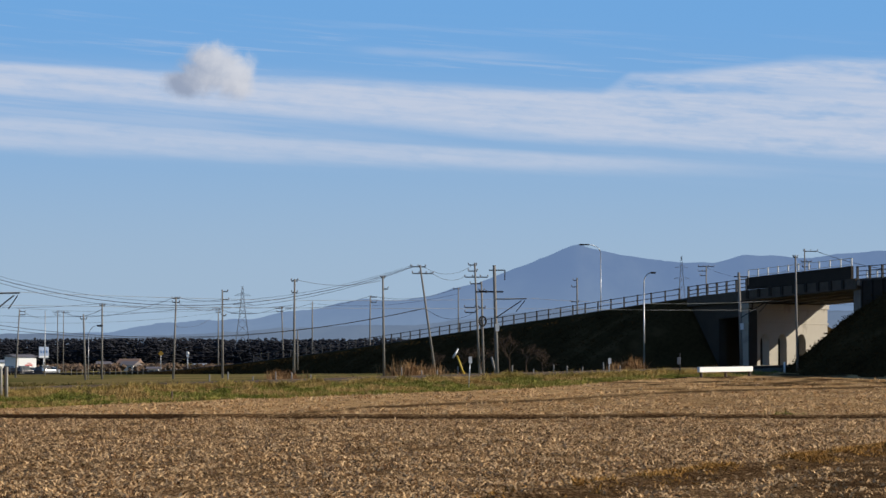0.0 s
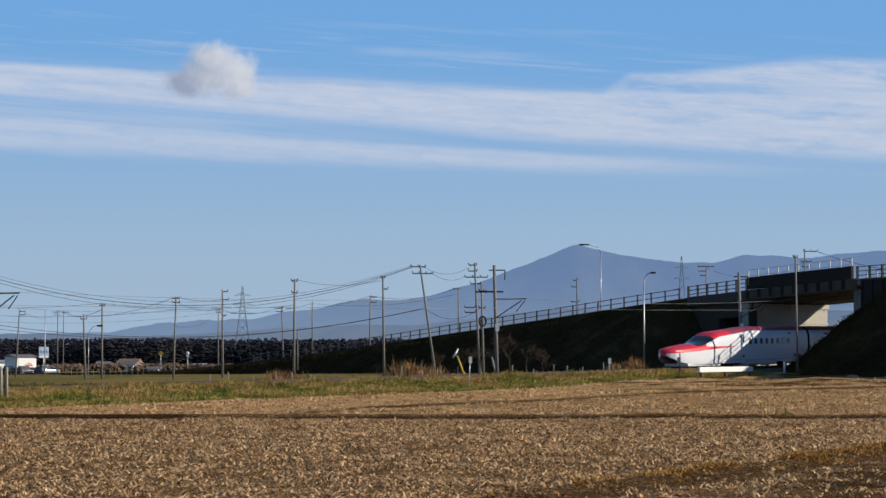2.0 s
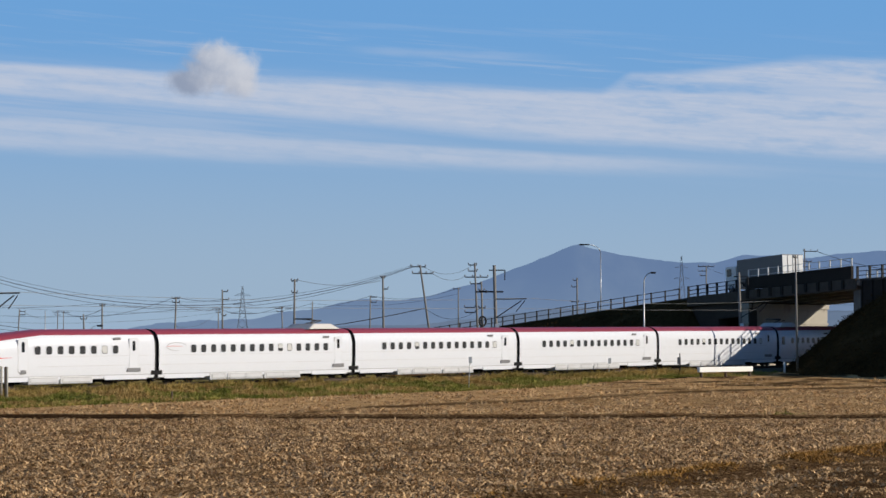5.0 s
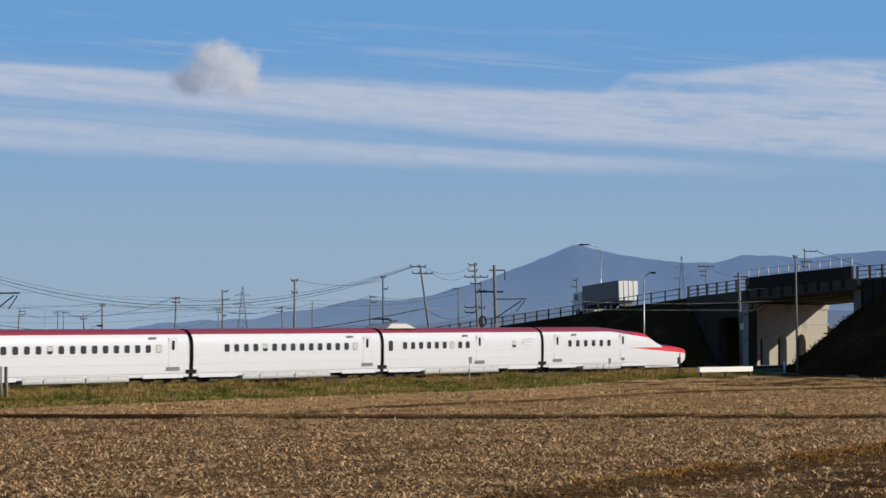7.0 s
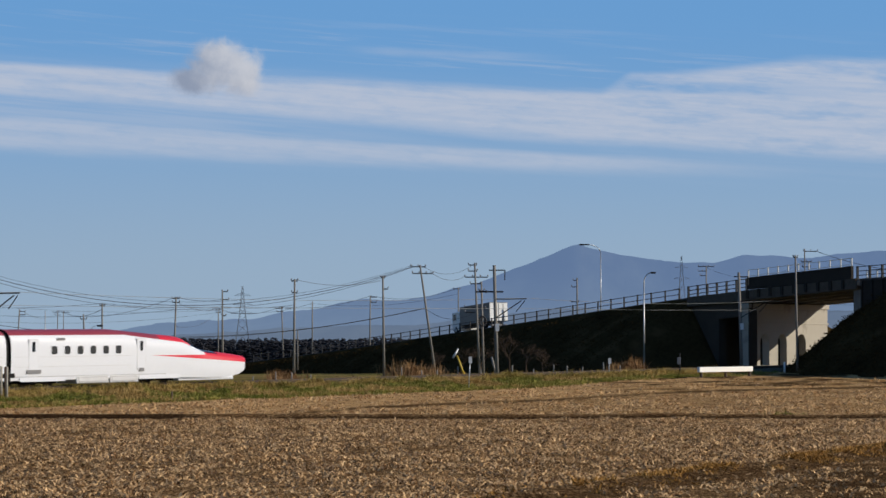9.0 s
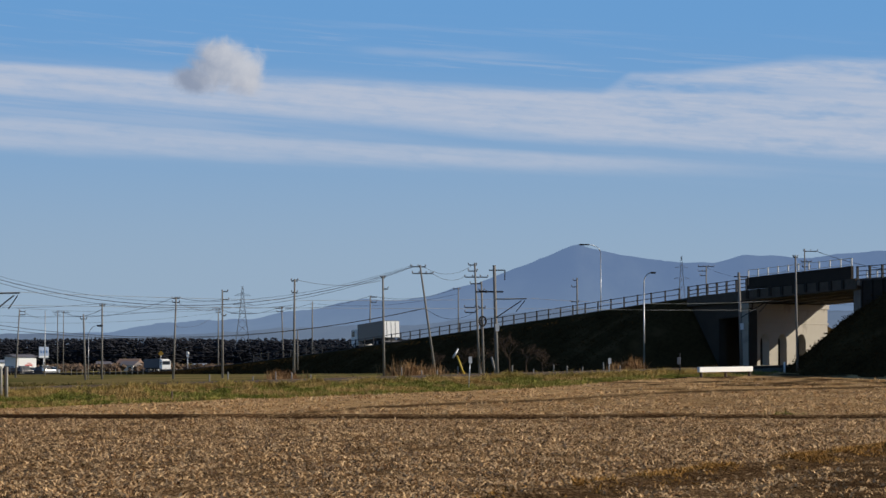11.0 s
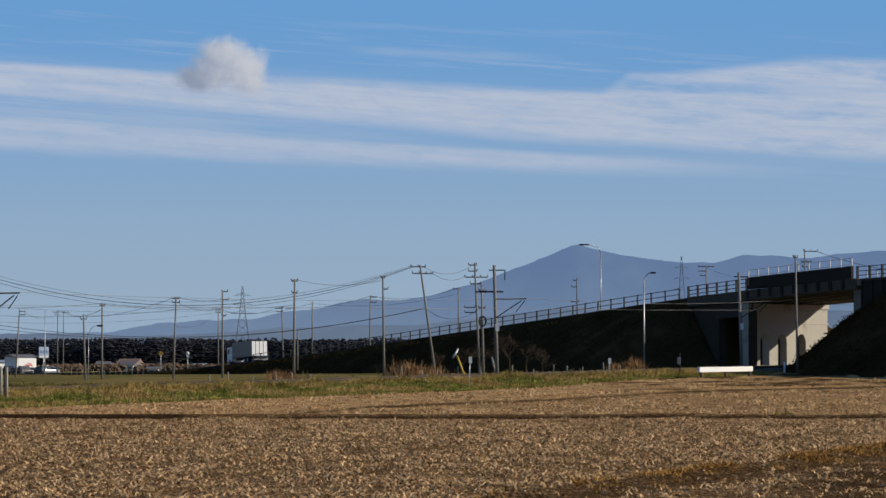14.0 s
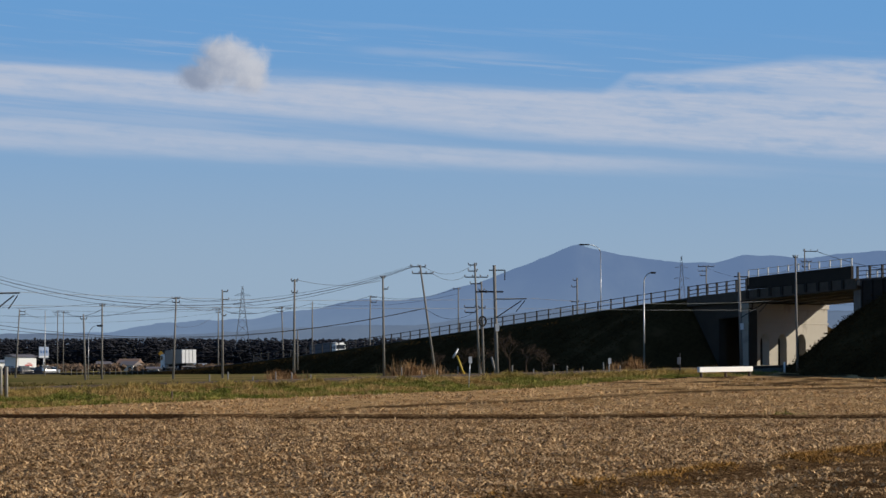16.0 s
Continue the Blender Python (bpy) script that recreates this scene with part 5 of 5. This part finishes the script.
def car(q, turn, mat, label, van=False):
    t = empty("parked_car", Matrix.Translation((q.x, q.y, q.z)) @ pose(0, 0, 0, 0, 0, turn), label, "car", "parked cars")
    bm = bmesh.new()
    box(bm, -2.05, 2.05, -0.84, 0.84, 0.28, 0.92, 0.14)
    part("body", bm, mat, t)
    hi = 1.75 if van else 1.45
    verts = []
    for x0, x1, y, z in ((-1.75, 1.05, 0.78, 0.9), (-1.45 if van else -1.2, 0.45, 0.62, hi)):
        verts += [(x0, -y, z), (x1, -y, z), (x1, y, z), (x0, y, z)]
    under(new("cabin", mesh_of("cabin", verts, [(0, 1, 5, 4), (1, 2, 6, 5), (2, 3, 7, 6), (3, 0, 4, 7)], GLASS)), t, "dark glazed cabin")
    boxed("roof", (-1.5 if van else -1.25, 0.5, -0.64, 0.64, hi - 0.01, hi + 0.05), mat, t, 0.02)
    for x in (-1.25, 1.3):
        for y in (-0.78, 0.78):
            w = barred("wheel", (x, y - 0.1, 0.31), (x, y + 0.1, 0.31), 0.31, DARK, t, sides=14)
            barred("rim", (x, y - 0.11, 0.31), (x, y + 0.11, 0.31), 0.18, GALV, w, sides=10)
    return t


for i, (side, dist, c, van) in enumerate(((-0.1722, 520, 2, 1), (-0.1692, 517, 2, 0), (-0.1660, 522, 2, 1), (-0.1632, 526, 1, 0), (-0.1604, 520, 2, 0), (-0.1578, 530, 1, 1), (-0.1552, 540, 1, 0), (-0.1775, 525, 3, 0), (-0.1762, 520, 0, 0))):
    word = ("white", "silver", "black", "blue")[c]
    car(at(side, dist), 70 + 25 * math.sin(i * 2.1), CAR_PAINTS[c], f"{word} parked {'van' if van else 'car'} in the roadside car park", van)


def road_sign(side, dist, z, kind):
    q = at(side, dist)
    t = empty("road_sign", Matrix.Translation((q.x, q.y, q.z)), "orange diamond road sign on a post" if kind else "round white road sign on a post", "sign")
    h = z - q.z
    barred("post", (0, 0, -0.2), (0, 0, h + 0.3), 0.06, GALV, t)
    if kind:
        boxed("board", (-0.34, 0.34, -0.03, 0.03, -0.34, 0.34), SIGN_ORANGE, t, 0.0, "orange diamond board", Matrix.Translation((0, -0.09, h)) @ pose(0, 0, 0, 0, 45, 0))
    else:
        barred("board", (0, -0.12, h), (0, -0.07, h), 0.28, WHITE_PAINT, t, sides=20)
        boxed("board", (-0.22, 0.22, -0.11, -0.07, h - 0.6, h - 0.05), WHITE_PAINT, t)


road_sign(-0.1122, 440, 1.05, 1)
road_sign(-0.1015, 420, 1.2, 0)
for i in range(26):
    q = at(-0.150 + 0.0022 * i, 430 - 1.2 * i)
    post("guard_stake", q, q.z - 0.1, q.z + 1.0, 0.05, POLE, "pale roadside guard stake at the field road", "fence post")["group"] = "roadside guard stakes"


# ---- plants ----
def lift_of(x, y):
    """Clumps: plants stand taller in some patches than in others."""
    return 0.95 + 0.75 * noise.noise((x * 0.45, y * 0.45, 21)) + 0.35 * noise.noise((x * 1.6, y * 1.6, 5))


def blades(name, spots, mat, label, category, low, high, lean, width, count, seed, bend=0.35, flat=0.0):
    """Many thin bent blades in tufts, joined: each tuft has its own island for colour."""
    rng = np.random.default_rng(seed)
    xyz = np.array(spots)
    n = len(xyz) * count
    base = np.repeat(xyz, count, axis=0)
    base[:, :2] += rng.normal(0, max(width * 2.2, 0.09), (n, 2))
    h = rng.uniform(low, high, n) * np.repeat(rng.uniform(0.6, 1.35, len(xyz)) * [lift_of(x, y) for x, y, z in spots], count)
    an = rng.uniform(0, 2 * math.pi, n)
    tilt = flat + np.abs(rng.normal(0, lean, n))
    d = np.stack([np.cos(an), np.sin(an)], 1)
    face = rng.uniform(-0.9, 0.9, n)
    side = np.stack([np.cos(face), np.sin(face)], 1) * (width * rng.uniform(0.6, 1.5, n))[:, None] / 2
    mid = base.copy()
    mid[:, :2] += d * (h * tilt * 0.4)[:, None]
    mid[:, 2] += h * 0.62 * np.clip(1.1 - 0.4 * tilt, 0.12, 1)
    tip = base.copy()
    tip[:, :2] += d * (h * tilt * (1 + bend))[:, None]
    tip[:, 2] += h * np.clip(1.0 - 0.42 * tilt, 0.08, 1)
    v = np.zeros((n, 5, 3))
    for k, (c, s_) in enumerate(((base, -1), (base, 1), (mid, 0.8), (mid, -0.8))):
        v[:, k] = c
        v[:, k, :2] += side * s_
    v[:, 4] = tip
    o = (np.arange(n) * 5)[:, None]
    quad = (o + np.array([[0, 1, 2, 3]])).tolist()
    tri = (o + np.array([[3, 2, 4]])).tolist()
    me = bpy.data.meshes.new(name)
    me.from_pydata(v.reshape(-1, 3).tolist(), [], quad + tri)
    me.materials.append(mat)
    return tagged(new(name, me), label, category, kind="stuff")


def in_view(x, y, margin=3.0):
    return abs(x) < 0.182 * y + margin


def bushes(rng):
    """Low rounded brushwood across the fields, of many ragged leaf clumps."""
    verts, faces = [], []
    for i in range(420):
        y = rng.uniform(600, 790)
        x = rng.choice((rng.gauss(-0.1235, 0.009), rng.gauss(-0.1235, 0.009), rng.gauss(-0.152, 0.004), rng.uniform(-0.15, -0.07))) * y
        g, r = ground_z(x, y), rng.uniform(0.5, 1.15)
        for k in range(5):
            c = (x + rng.gauss(0, r * 0.7), y + rng.gauss(0, r * 0.5), g + r * rng.uniform(0.2, 1.0))
            a, n = len(verts), 6
            verts.append((c[0], c[1], c[2] + r * 0.7))
            for j in range(n):
                an, rr = j * math.pi / 3 + rng.random(), r * rng.uniform(0.5, 1.0)
                verts.append((c[0] + rr * math.cos(an), c[1] + rr * math.sin(an), c[2] + r * rng.uniform(-0.3, 0.3)))
            verts.append((c[0], c[1], c[2] - r * 0.7))
            for j in range(n):
                b, d = a + 1 + j, a + 1 + (j + 1) % n
                faces += [(a, b, d), (a + n + 1, d, b)]
    tagged(new("brushwood", mesh_of("brushwood", verts, faces, BRUSH)), "reddish brown brushwood across the fields", "shrub", kind="stuff")


def plants():
    rng = random.Random(11)
    near, mid_, rust = [], [], []
    row = 0
    y = 53.0
    while y < 112.5:
        y += 0.30
        x = -0.182 * y - 2
        while x < 0.182 * y + 2:
            x += rng.uniform(0.12, 0.30)
            yy = y + rng.uniform(-0.13, 0.13)
            bund = 56.8 + (x - 1.7) * 1.886
            if x > 0 and abs(yy - bund + 1.0) < 2.6 and rng.random() < 0.8:
                continue
            if noise.noise((x * 0.9, yy * 0.5, 4)) + 0.6 * noise.noise((x * 0.25, yy * 0.2, 6)) > rng.uniform(-0.05, 0.65):
                continue
            if x > 6 and yy < bund - 3 and rng.random() < 0.45:
                continue
            if zones(x, yy)[2] > rng.uniform(0.35, 0.9):
                continue
            near.append((x, yy, ground_z(x, yy) - 0.01))
    for i in range(15000):
        y = 114 + (rng.random() ** 1.3) * 80
        x = rng.uniform(-0.182, 0.182) * y
        s, d = track_sd(x, y)
        if d > 9 and zones(x, y)[2] < rng.uniform(0.2, 0.7):
            mid_.append((x, y, ground_z(x, y) - 0.01))
    for i in range(2800):
        x = 16.0 * rng.random() ** 0.42
        y = 56.8 + (x - 1.7) * 1.886 + 0.6 + rng.gauss(0, 1.1)
        if noise.noise((x * 0.4, y * 0.3, 3)) > -0.05:
            rust.append((x, y, ground_z(x, y)))
    blades("rice_stubble", near, STRAW, "cut rice stubble and loose straw in the field", "stubble", 0.06, 0.17, 1.0, 0.044, 6, 1, flat=0.65)
    blades("far_stubble", mid_, STRAW, "pale cut stubble in the farther field", "stubble", 0.03, 0.10, 0.9, 0.045, 6, 2, flat=0.6)
    blades("bund_grass", rust, RUSTY, "rust-brown dry grass along the field bund", "grass", 0.06, 0.20, 1.0, 0.03, 6, 3, flat=0.4)
    green, dry, straw, beyond, tall = [], [], [], [], []
    for i in range(30000):
        s = rng.uniform(-48, 70)
        edge = 15.0 - 8.5 * smooth(12.0, 50.0, s)
        d = rng.uniform(2.6, edge + 1.0)
        q = track(s, d)
        if not in_view(q.x, q.y):
            continue
        g = (q.x, q.y, ground_z(q.x, q.y) - 0.02)
        f = noise.noise((q.x * 0.16, q.y * 0.16, 8)) + 0.45 * noise.noise((q.x * 0.6, q.y * 0.6, 2))
        left = smooth(8, -14, s)
        upper = smooth(edge * 0.62, edge * 0.25, d)
        if s > 58 and rng.random() < 0.7:
            straw.append(g)
        elif d > edge * 0.86 and rng.random() < 0.8:
            green.append(g)
        elif f + 0.55 * left * (upper - 0.25) + 0.22 > 0.12 + 0.22 * (1 - left):
            dry.append(g)
        else:
            green.append(g)
    for i in range(17000):
        s = rng.uniform(-48, 62)
        q = track(s, rng.uniform(1.9, 5.2))
        if in_view(q.x, q.y):
            g = (q.x, q.y, ground_z(q.x, q.y) - 0.02)
            tall.append(g)
    for i in range(6000):
        q = track(rng.uniform(-52, 0), rng.uniform(1.6, 3.4))
        if in_view(q.x, q.y):
            tall.append((q.x, q.y, ground_z(q.x, q.y) + 0.05))
    for i in range(7000):
        q = track(rng.uniform(-60, 20), -rng.uniform(3.2, 40.0))
        if in_view(q.x, q.y):
            beyond.append((q.x, q.y, ground_z(q.x, q.y) - 0.02))
    weed = at(0.1365, 117.5)
    for i in range(36):
        x, y = weed.x + rng.gauss(0, 0.45), weed.y + rng.gauss(0, 0.3)
        green.append((x, y, ground_z(x, y) - 0.02))
    for i in range(26000):
        y = rng.uniform(114.5, 205)
        x = rng.uniform(-0.182, 0.182) * y
        grass, pale, bare, far = zones(x, y)
        if pale > 0.5 and bare < 0.35 and grass < 0.5 and noise.noise((x * 0.3, y * 0.15, 12)) > -0.25 + 0.3 * rng.random():
            straw.append((x, y, ground_z(x, y) - 0.01))
    blades("verge_grass", green, GREEN, "rough green grass on the railway verge", "grass", 0.10, 0.30, 1.4, 0.034, 9, 4)
    blades("track_weeds", tall, MIXED, "tall olive and ochre weeds along the ballast", "grass", 0.30, 0.58, 1.25, 0.036, 9, 11)
    blades("verge_weeds", dry, DRYTALL, "tall ochre weeds on the railway verge", "grass", 0.16, 0.40, 1.4, 0.032, 10, 5)
    blades("cut_straw", straw, PALE, "pale dry straw lying below the verge", "grass", 0.06, 0.20, 0.8, 0.06, 3, 6, flat=0.5)
    blades("meadow_grass", beyond, MEADOW, "olive meadow grass beyond the track", "grass", 0.10, 0.35, 0.7, 0.07, 5, 10)
    back = []
    for i in range(1800):
        q = track(rng.uniform(-30, 72), -rng.uniform(4.0, 9.0))
        back.append((q.x, q.y, ground_z(q.x, q.y) - 0.02))
    slope = []
    for i in range(15000):
        u = rng.uniform(-18, 150)
        f = 0.07 + 0.93 * rng.random()
        z = road_z(u) - 0.12
        g = min(ground_z(*road(u, NEAR_W).xy), ground_z(*road(u, FAR_W).xy)) - 0.8
        q = road(u, NEAR_W + 0.4 + (z - g) * 1.65 * f)
        slope.append((q.x, q.y, z + (g - z) * f - 0.05))
    for i in range(5000):
        u = rng.uniform(-75, -47.4)
        f = rng.random()
        z = min(road_z(u) - 0.12, 5.6 - 0.36 * (u + 47.2))
        g = min(ground_z(*road(u, NEAR_W).xy), ground_z(*road(u, FAR_W).xy)) - 0.8
        q = road(u, NEAR_W + 0.4 + (z - g) * 1.4 * f)
        slope.append((q.x, q.y, z + (g - z) * f - 0.05))
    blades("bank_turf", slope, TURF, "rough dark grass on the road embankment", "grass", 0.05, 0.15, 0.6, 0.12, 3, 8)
    bushes(rng)
    blades("back_grass", back, DRY, "dry brown grass behind the track", "grass", 0.15, 0.55, 0.45, 0.05, 4, 7)


MEADOW = leafy("meadow_grass", (0.085, 0.080, 0.022), (0.21, 0.16, 0.06), 0.12, 0.9, 0.35)
MIXED = leafy("track_weeds", (0.17, 0.15, 0.038), (0.52, 0.35, 0.12), 0.2, 0.9, 0.35)
# blades on the bank share the turf's colour with the shade put in
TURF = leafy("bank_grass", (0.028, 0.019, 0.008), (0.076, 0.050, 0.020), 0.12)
BRUSH = leafy("brushwood", (0.060, 0.046, 0.032), (0.19, 0.125, 0.085), 0.03)
RUSTY = leafy("rusty_grass", (0.20, 0.098, 0.028), (0.52, 0.29, 0.09), 0.5)
PALE = leafy("pale_straw", (0.30, 0.165, 0.068), (0.84, 0.58, 0.31), 0.35, 0.9, 0.5)
DRYTALL = leafy("ochre_weeds", (0.26, 0.155, 0.050), (0.58, 0.40, 0.155), 0.22, 0.9, 0.35)
plants()


def pampas(side, dist, w, h, label):
    """A clump of tall plumed grass."""
    rng = random.Random(int(dist * 10))
    q = at(side, dist)
    spots = []
    for i in range(420):
        x = q.x + rng.gauss(0, w / 3)
        y = q.y + rng.gauss(0, 0.8)
        spots.append((x, y, ground_z(x, y) - 0.05))
    return blades("plume_grass", spots, DRY, label, "grass", h * 0.45, h * 1.05, 0.22, 0.05, 4, int(dist), 0.6)


pampas(-0.0120, 212, 3.0, 1.35, "tall reddish plume grass behind the track")
pampas(0.0735, 232, 2.2, 1.2, "tall reddish plume grass at the foot of the bank")
pampas(-0.0630, 205, 1.6, 0.8, "tall reddish plume grass behind the track")


def bare_tree(side, dist, h, label, seed=9, spread=0.42):
    """A leafless shrub: a short trunk that forks again and again."""
    rng = random.Random(seed)
    q = at(side, dist)
    t = empty("bare_tree", Matrix.Translation((q.x, q.y, q.z - 0.1)), label, "tree")
    trunk, twigs = bmesh.new(), bmesh.new()

    def grow(a, way, length, r, depth):
        b = a + way * length
        bar(trunk if depth > 2 else twigs, a, b, r, r * 0.7, 5)
        if depth == 0:
            return
        for k in range(3):
            nw = (way + Vector((rng.gauss(0, spread), rng.gauss(0, spread), rng.uniform(0.0, 0.3)))).normalized()
            grow(a.lerp(b, rng.uniform(0.6, 1.0)), nw, length * rng.uniform(0.6, 0.85), r * 0.6, depth - 1)

    grow(Vector((0, 0, 0)), Vector((0, 0, 1)), h * 0.34, 0.09, 5)
    part("trunk", trunk, TWIG, t)
    part("crown", twigs, TWIG, t, "bare brown twigs")


bare_tree(0.0265, 228, 4.6, "leafless brown shrub before the dark bank", 9, 0.5)
for k, (side, dist, h) in enumerate(((0.0075, 232, 3.4), (0.0150, 234, 3.8), (0.0330, 231, 3.6), (0.0395, 233, 2.6), (-0.0010, 233, 2.8))):
    bare_tree(side, dist, h, "spreading leafless shrub at the foot of the bank", 20 + k, 0.85)


# ---- clouds ----
def cumulus():
    """A small heap cloud, far behind all else: a soft-edged sheet with painted light."""
    m = bpy.data.materials.new("cloud")
    m.use_nodes = True
    n = Nodes(m.node_tree)
    pos = n.coords("Object")
    sep = n.add("ShaderNodeSeparateXYZ")
    n.link(pos, sep.inputs[0])
    x, z = sep.outputs[0], sep.outputs[2]
    soft = n.noise(n.stretch(pos, 1, 1, 1), 0.022, 7.0, 0.6, 0.4)
    lump = n.noise(pos, 0.03, 5.0, 0.55)

    def blob(cx, cz, rx, rz):
        a = n.math("DIVIDE", n.math("SUBTRACT", x, cx), rx)
        b = n.math("DIVIDE", n.math("SUBTRACT", z, cz), rz)
        return n.math("SUBTRACT", 1.0, n.math("SQRT", n.math("ADD", n.math("MULTIPLY", a, a), n.math("MULTIPLY", b, b))))

    shape = n.math("MAXIMUM", n.math("MAXIMUM", blob(6, 14, 84, 62), blob(-50, -18, 52, 34)), blob(46, -8, 50, 52))
    dens = n.math("ADD", shape, n.math("MULTIPLY", n.math("SUBTRACT", soft, 0.5), 1.0))
    alpha = n.math("MULTIPLY", n.span(dens, -0.02, 0.62), 0.93)
    # sunlit upper right and grey lower left are painted into the glow
    light = n.span(n.math("ADD", n.math("ADD", n.math("MULTIPLY", x, 0.006), n.math("MULTIPLY", z, 0.006)), n.math("MULTIPLY", n.math("SUBTRACT", lump, 0.5), 0.9)), -0.6, 0.6)
    e = n.add("ShaderNodeEmission")
    n.link(n.mix(light, (0.28, 0.335, 0.455), (0.63, 0.645, 0.70)), e.inputs[0])
    tr = n.add("ShaderNodeBsdfTransparent")
    s_ = n.add("ShaderNodeMixShader")
    n.link(alpha, s_.inputs[0])
    n.link(tr.outputs[0], s_.inputs[1])
    n.link(e.outputs[0], s_.inputs[2])
    out = n.add("ShaderNodeOutputMaterial")
    n.link(s_.outputs[0], out.inputs[0])
    verts, faces, c, r = [], [], 24, 16
    for j in range(r):
        for i in range(c):
            u, v = i / (c - 1) * 2 - 1, j / (r - 1) * 2 - 1
            verts.append((u * 130, 25 * (u * u + v * v), v * 95))
    faces = [(j * c + i, j * c + i + 1, (j + 1) * c + i + 1, (j + 1) * c + i) for j in range(r - 1) for i in range(c - 1)]
    ob = new("heap_cloud", mesh_of("heap_cloud", verts, faces, m, True))
    ob.visible_shadow = False
    return tagged(ob, "small soft grey-white heap cloud drifting in the sky", "cloud", kind="structure")


heap = cumulus()


# ---- what moves ----
def motions():
    walk(express, [(t, rail_pose(float(np.interp(t, *zip(*TRAIN_KEYS))))) for t in (0.0, 3.5, 7.0, 8.0, 9.0, 12.5, 16.0)])
    walk(lorry_away, [(t, road_pose(float(np.interp(t, *zip(*AWAY_KEYS))), 0.0)) for t in np.arange(0, 16.01, 1.0)])
    walk(lorry_up, [(t, road_pose(UP_U - UP_V * t, -5.2, True)) for t in np.arange(0, 16.01, 0.5)])
    walk(heap, [(0.0, pose(-452.0, 4850.0, 516.0)), (8.0, pose(-440.0, 4850.0, 522.0)), (16.0, pose(-425.0, 4850.0, 529.0))])


# distances along the lines at the start, and speeds in metres a second
TRAIN_KEYS = ((0.0, 118.3), (3.5, 16.2), (7.0, -85.9), (9.0, -143.4), (16.0, -344.7))
AWAY_KEYS = ((0.0, -114.6), (4.0, -48.9), (7.0, 0.0), (11.5, 71.5), (14.0, 111.6), (16.0, 142.8))
UP_U, UP_V = 345.7, 15.2
motions()
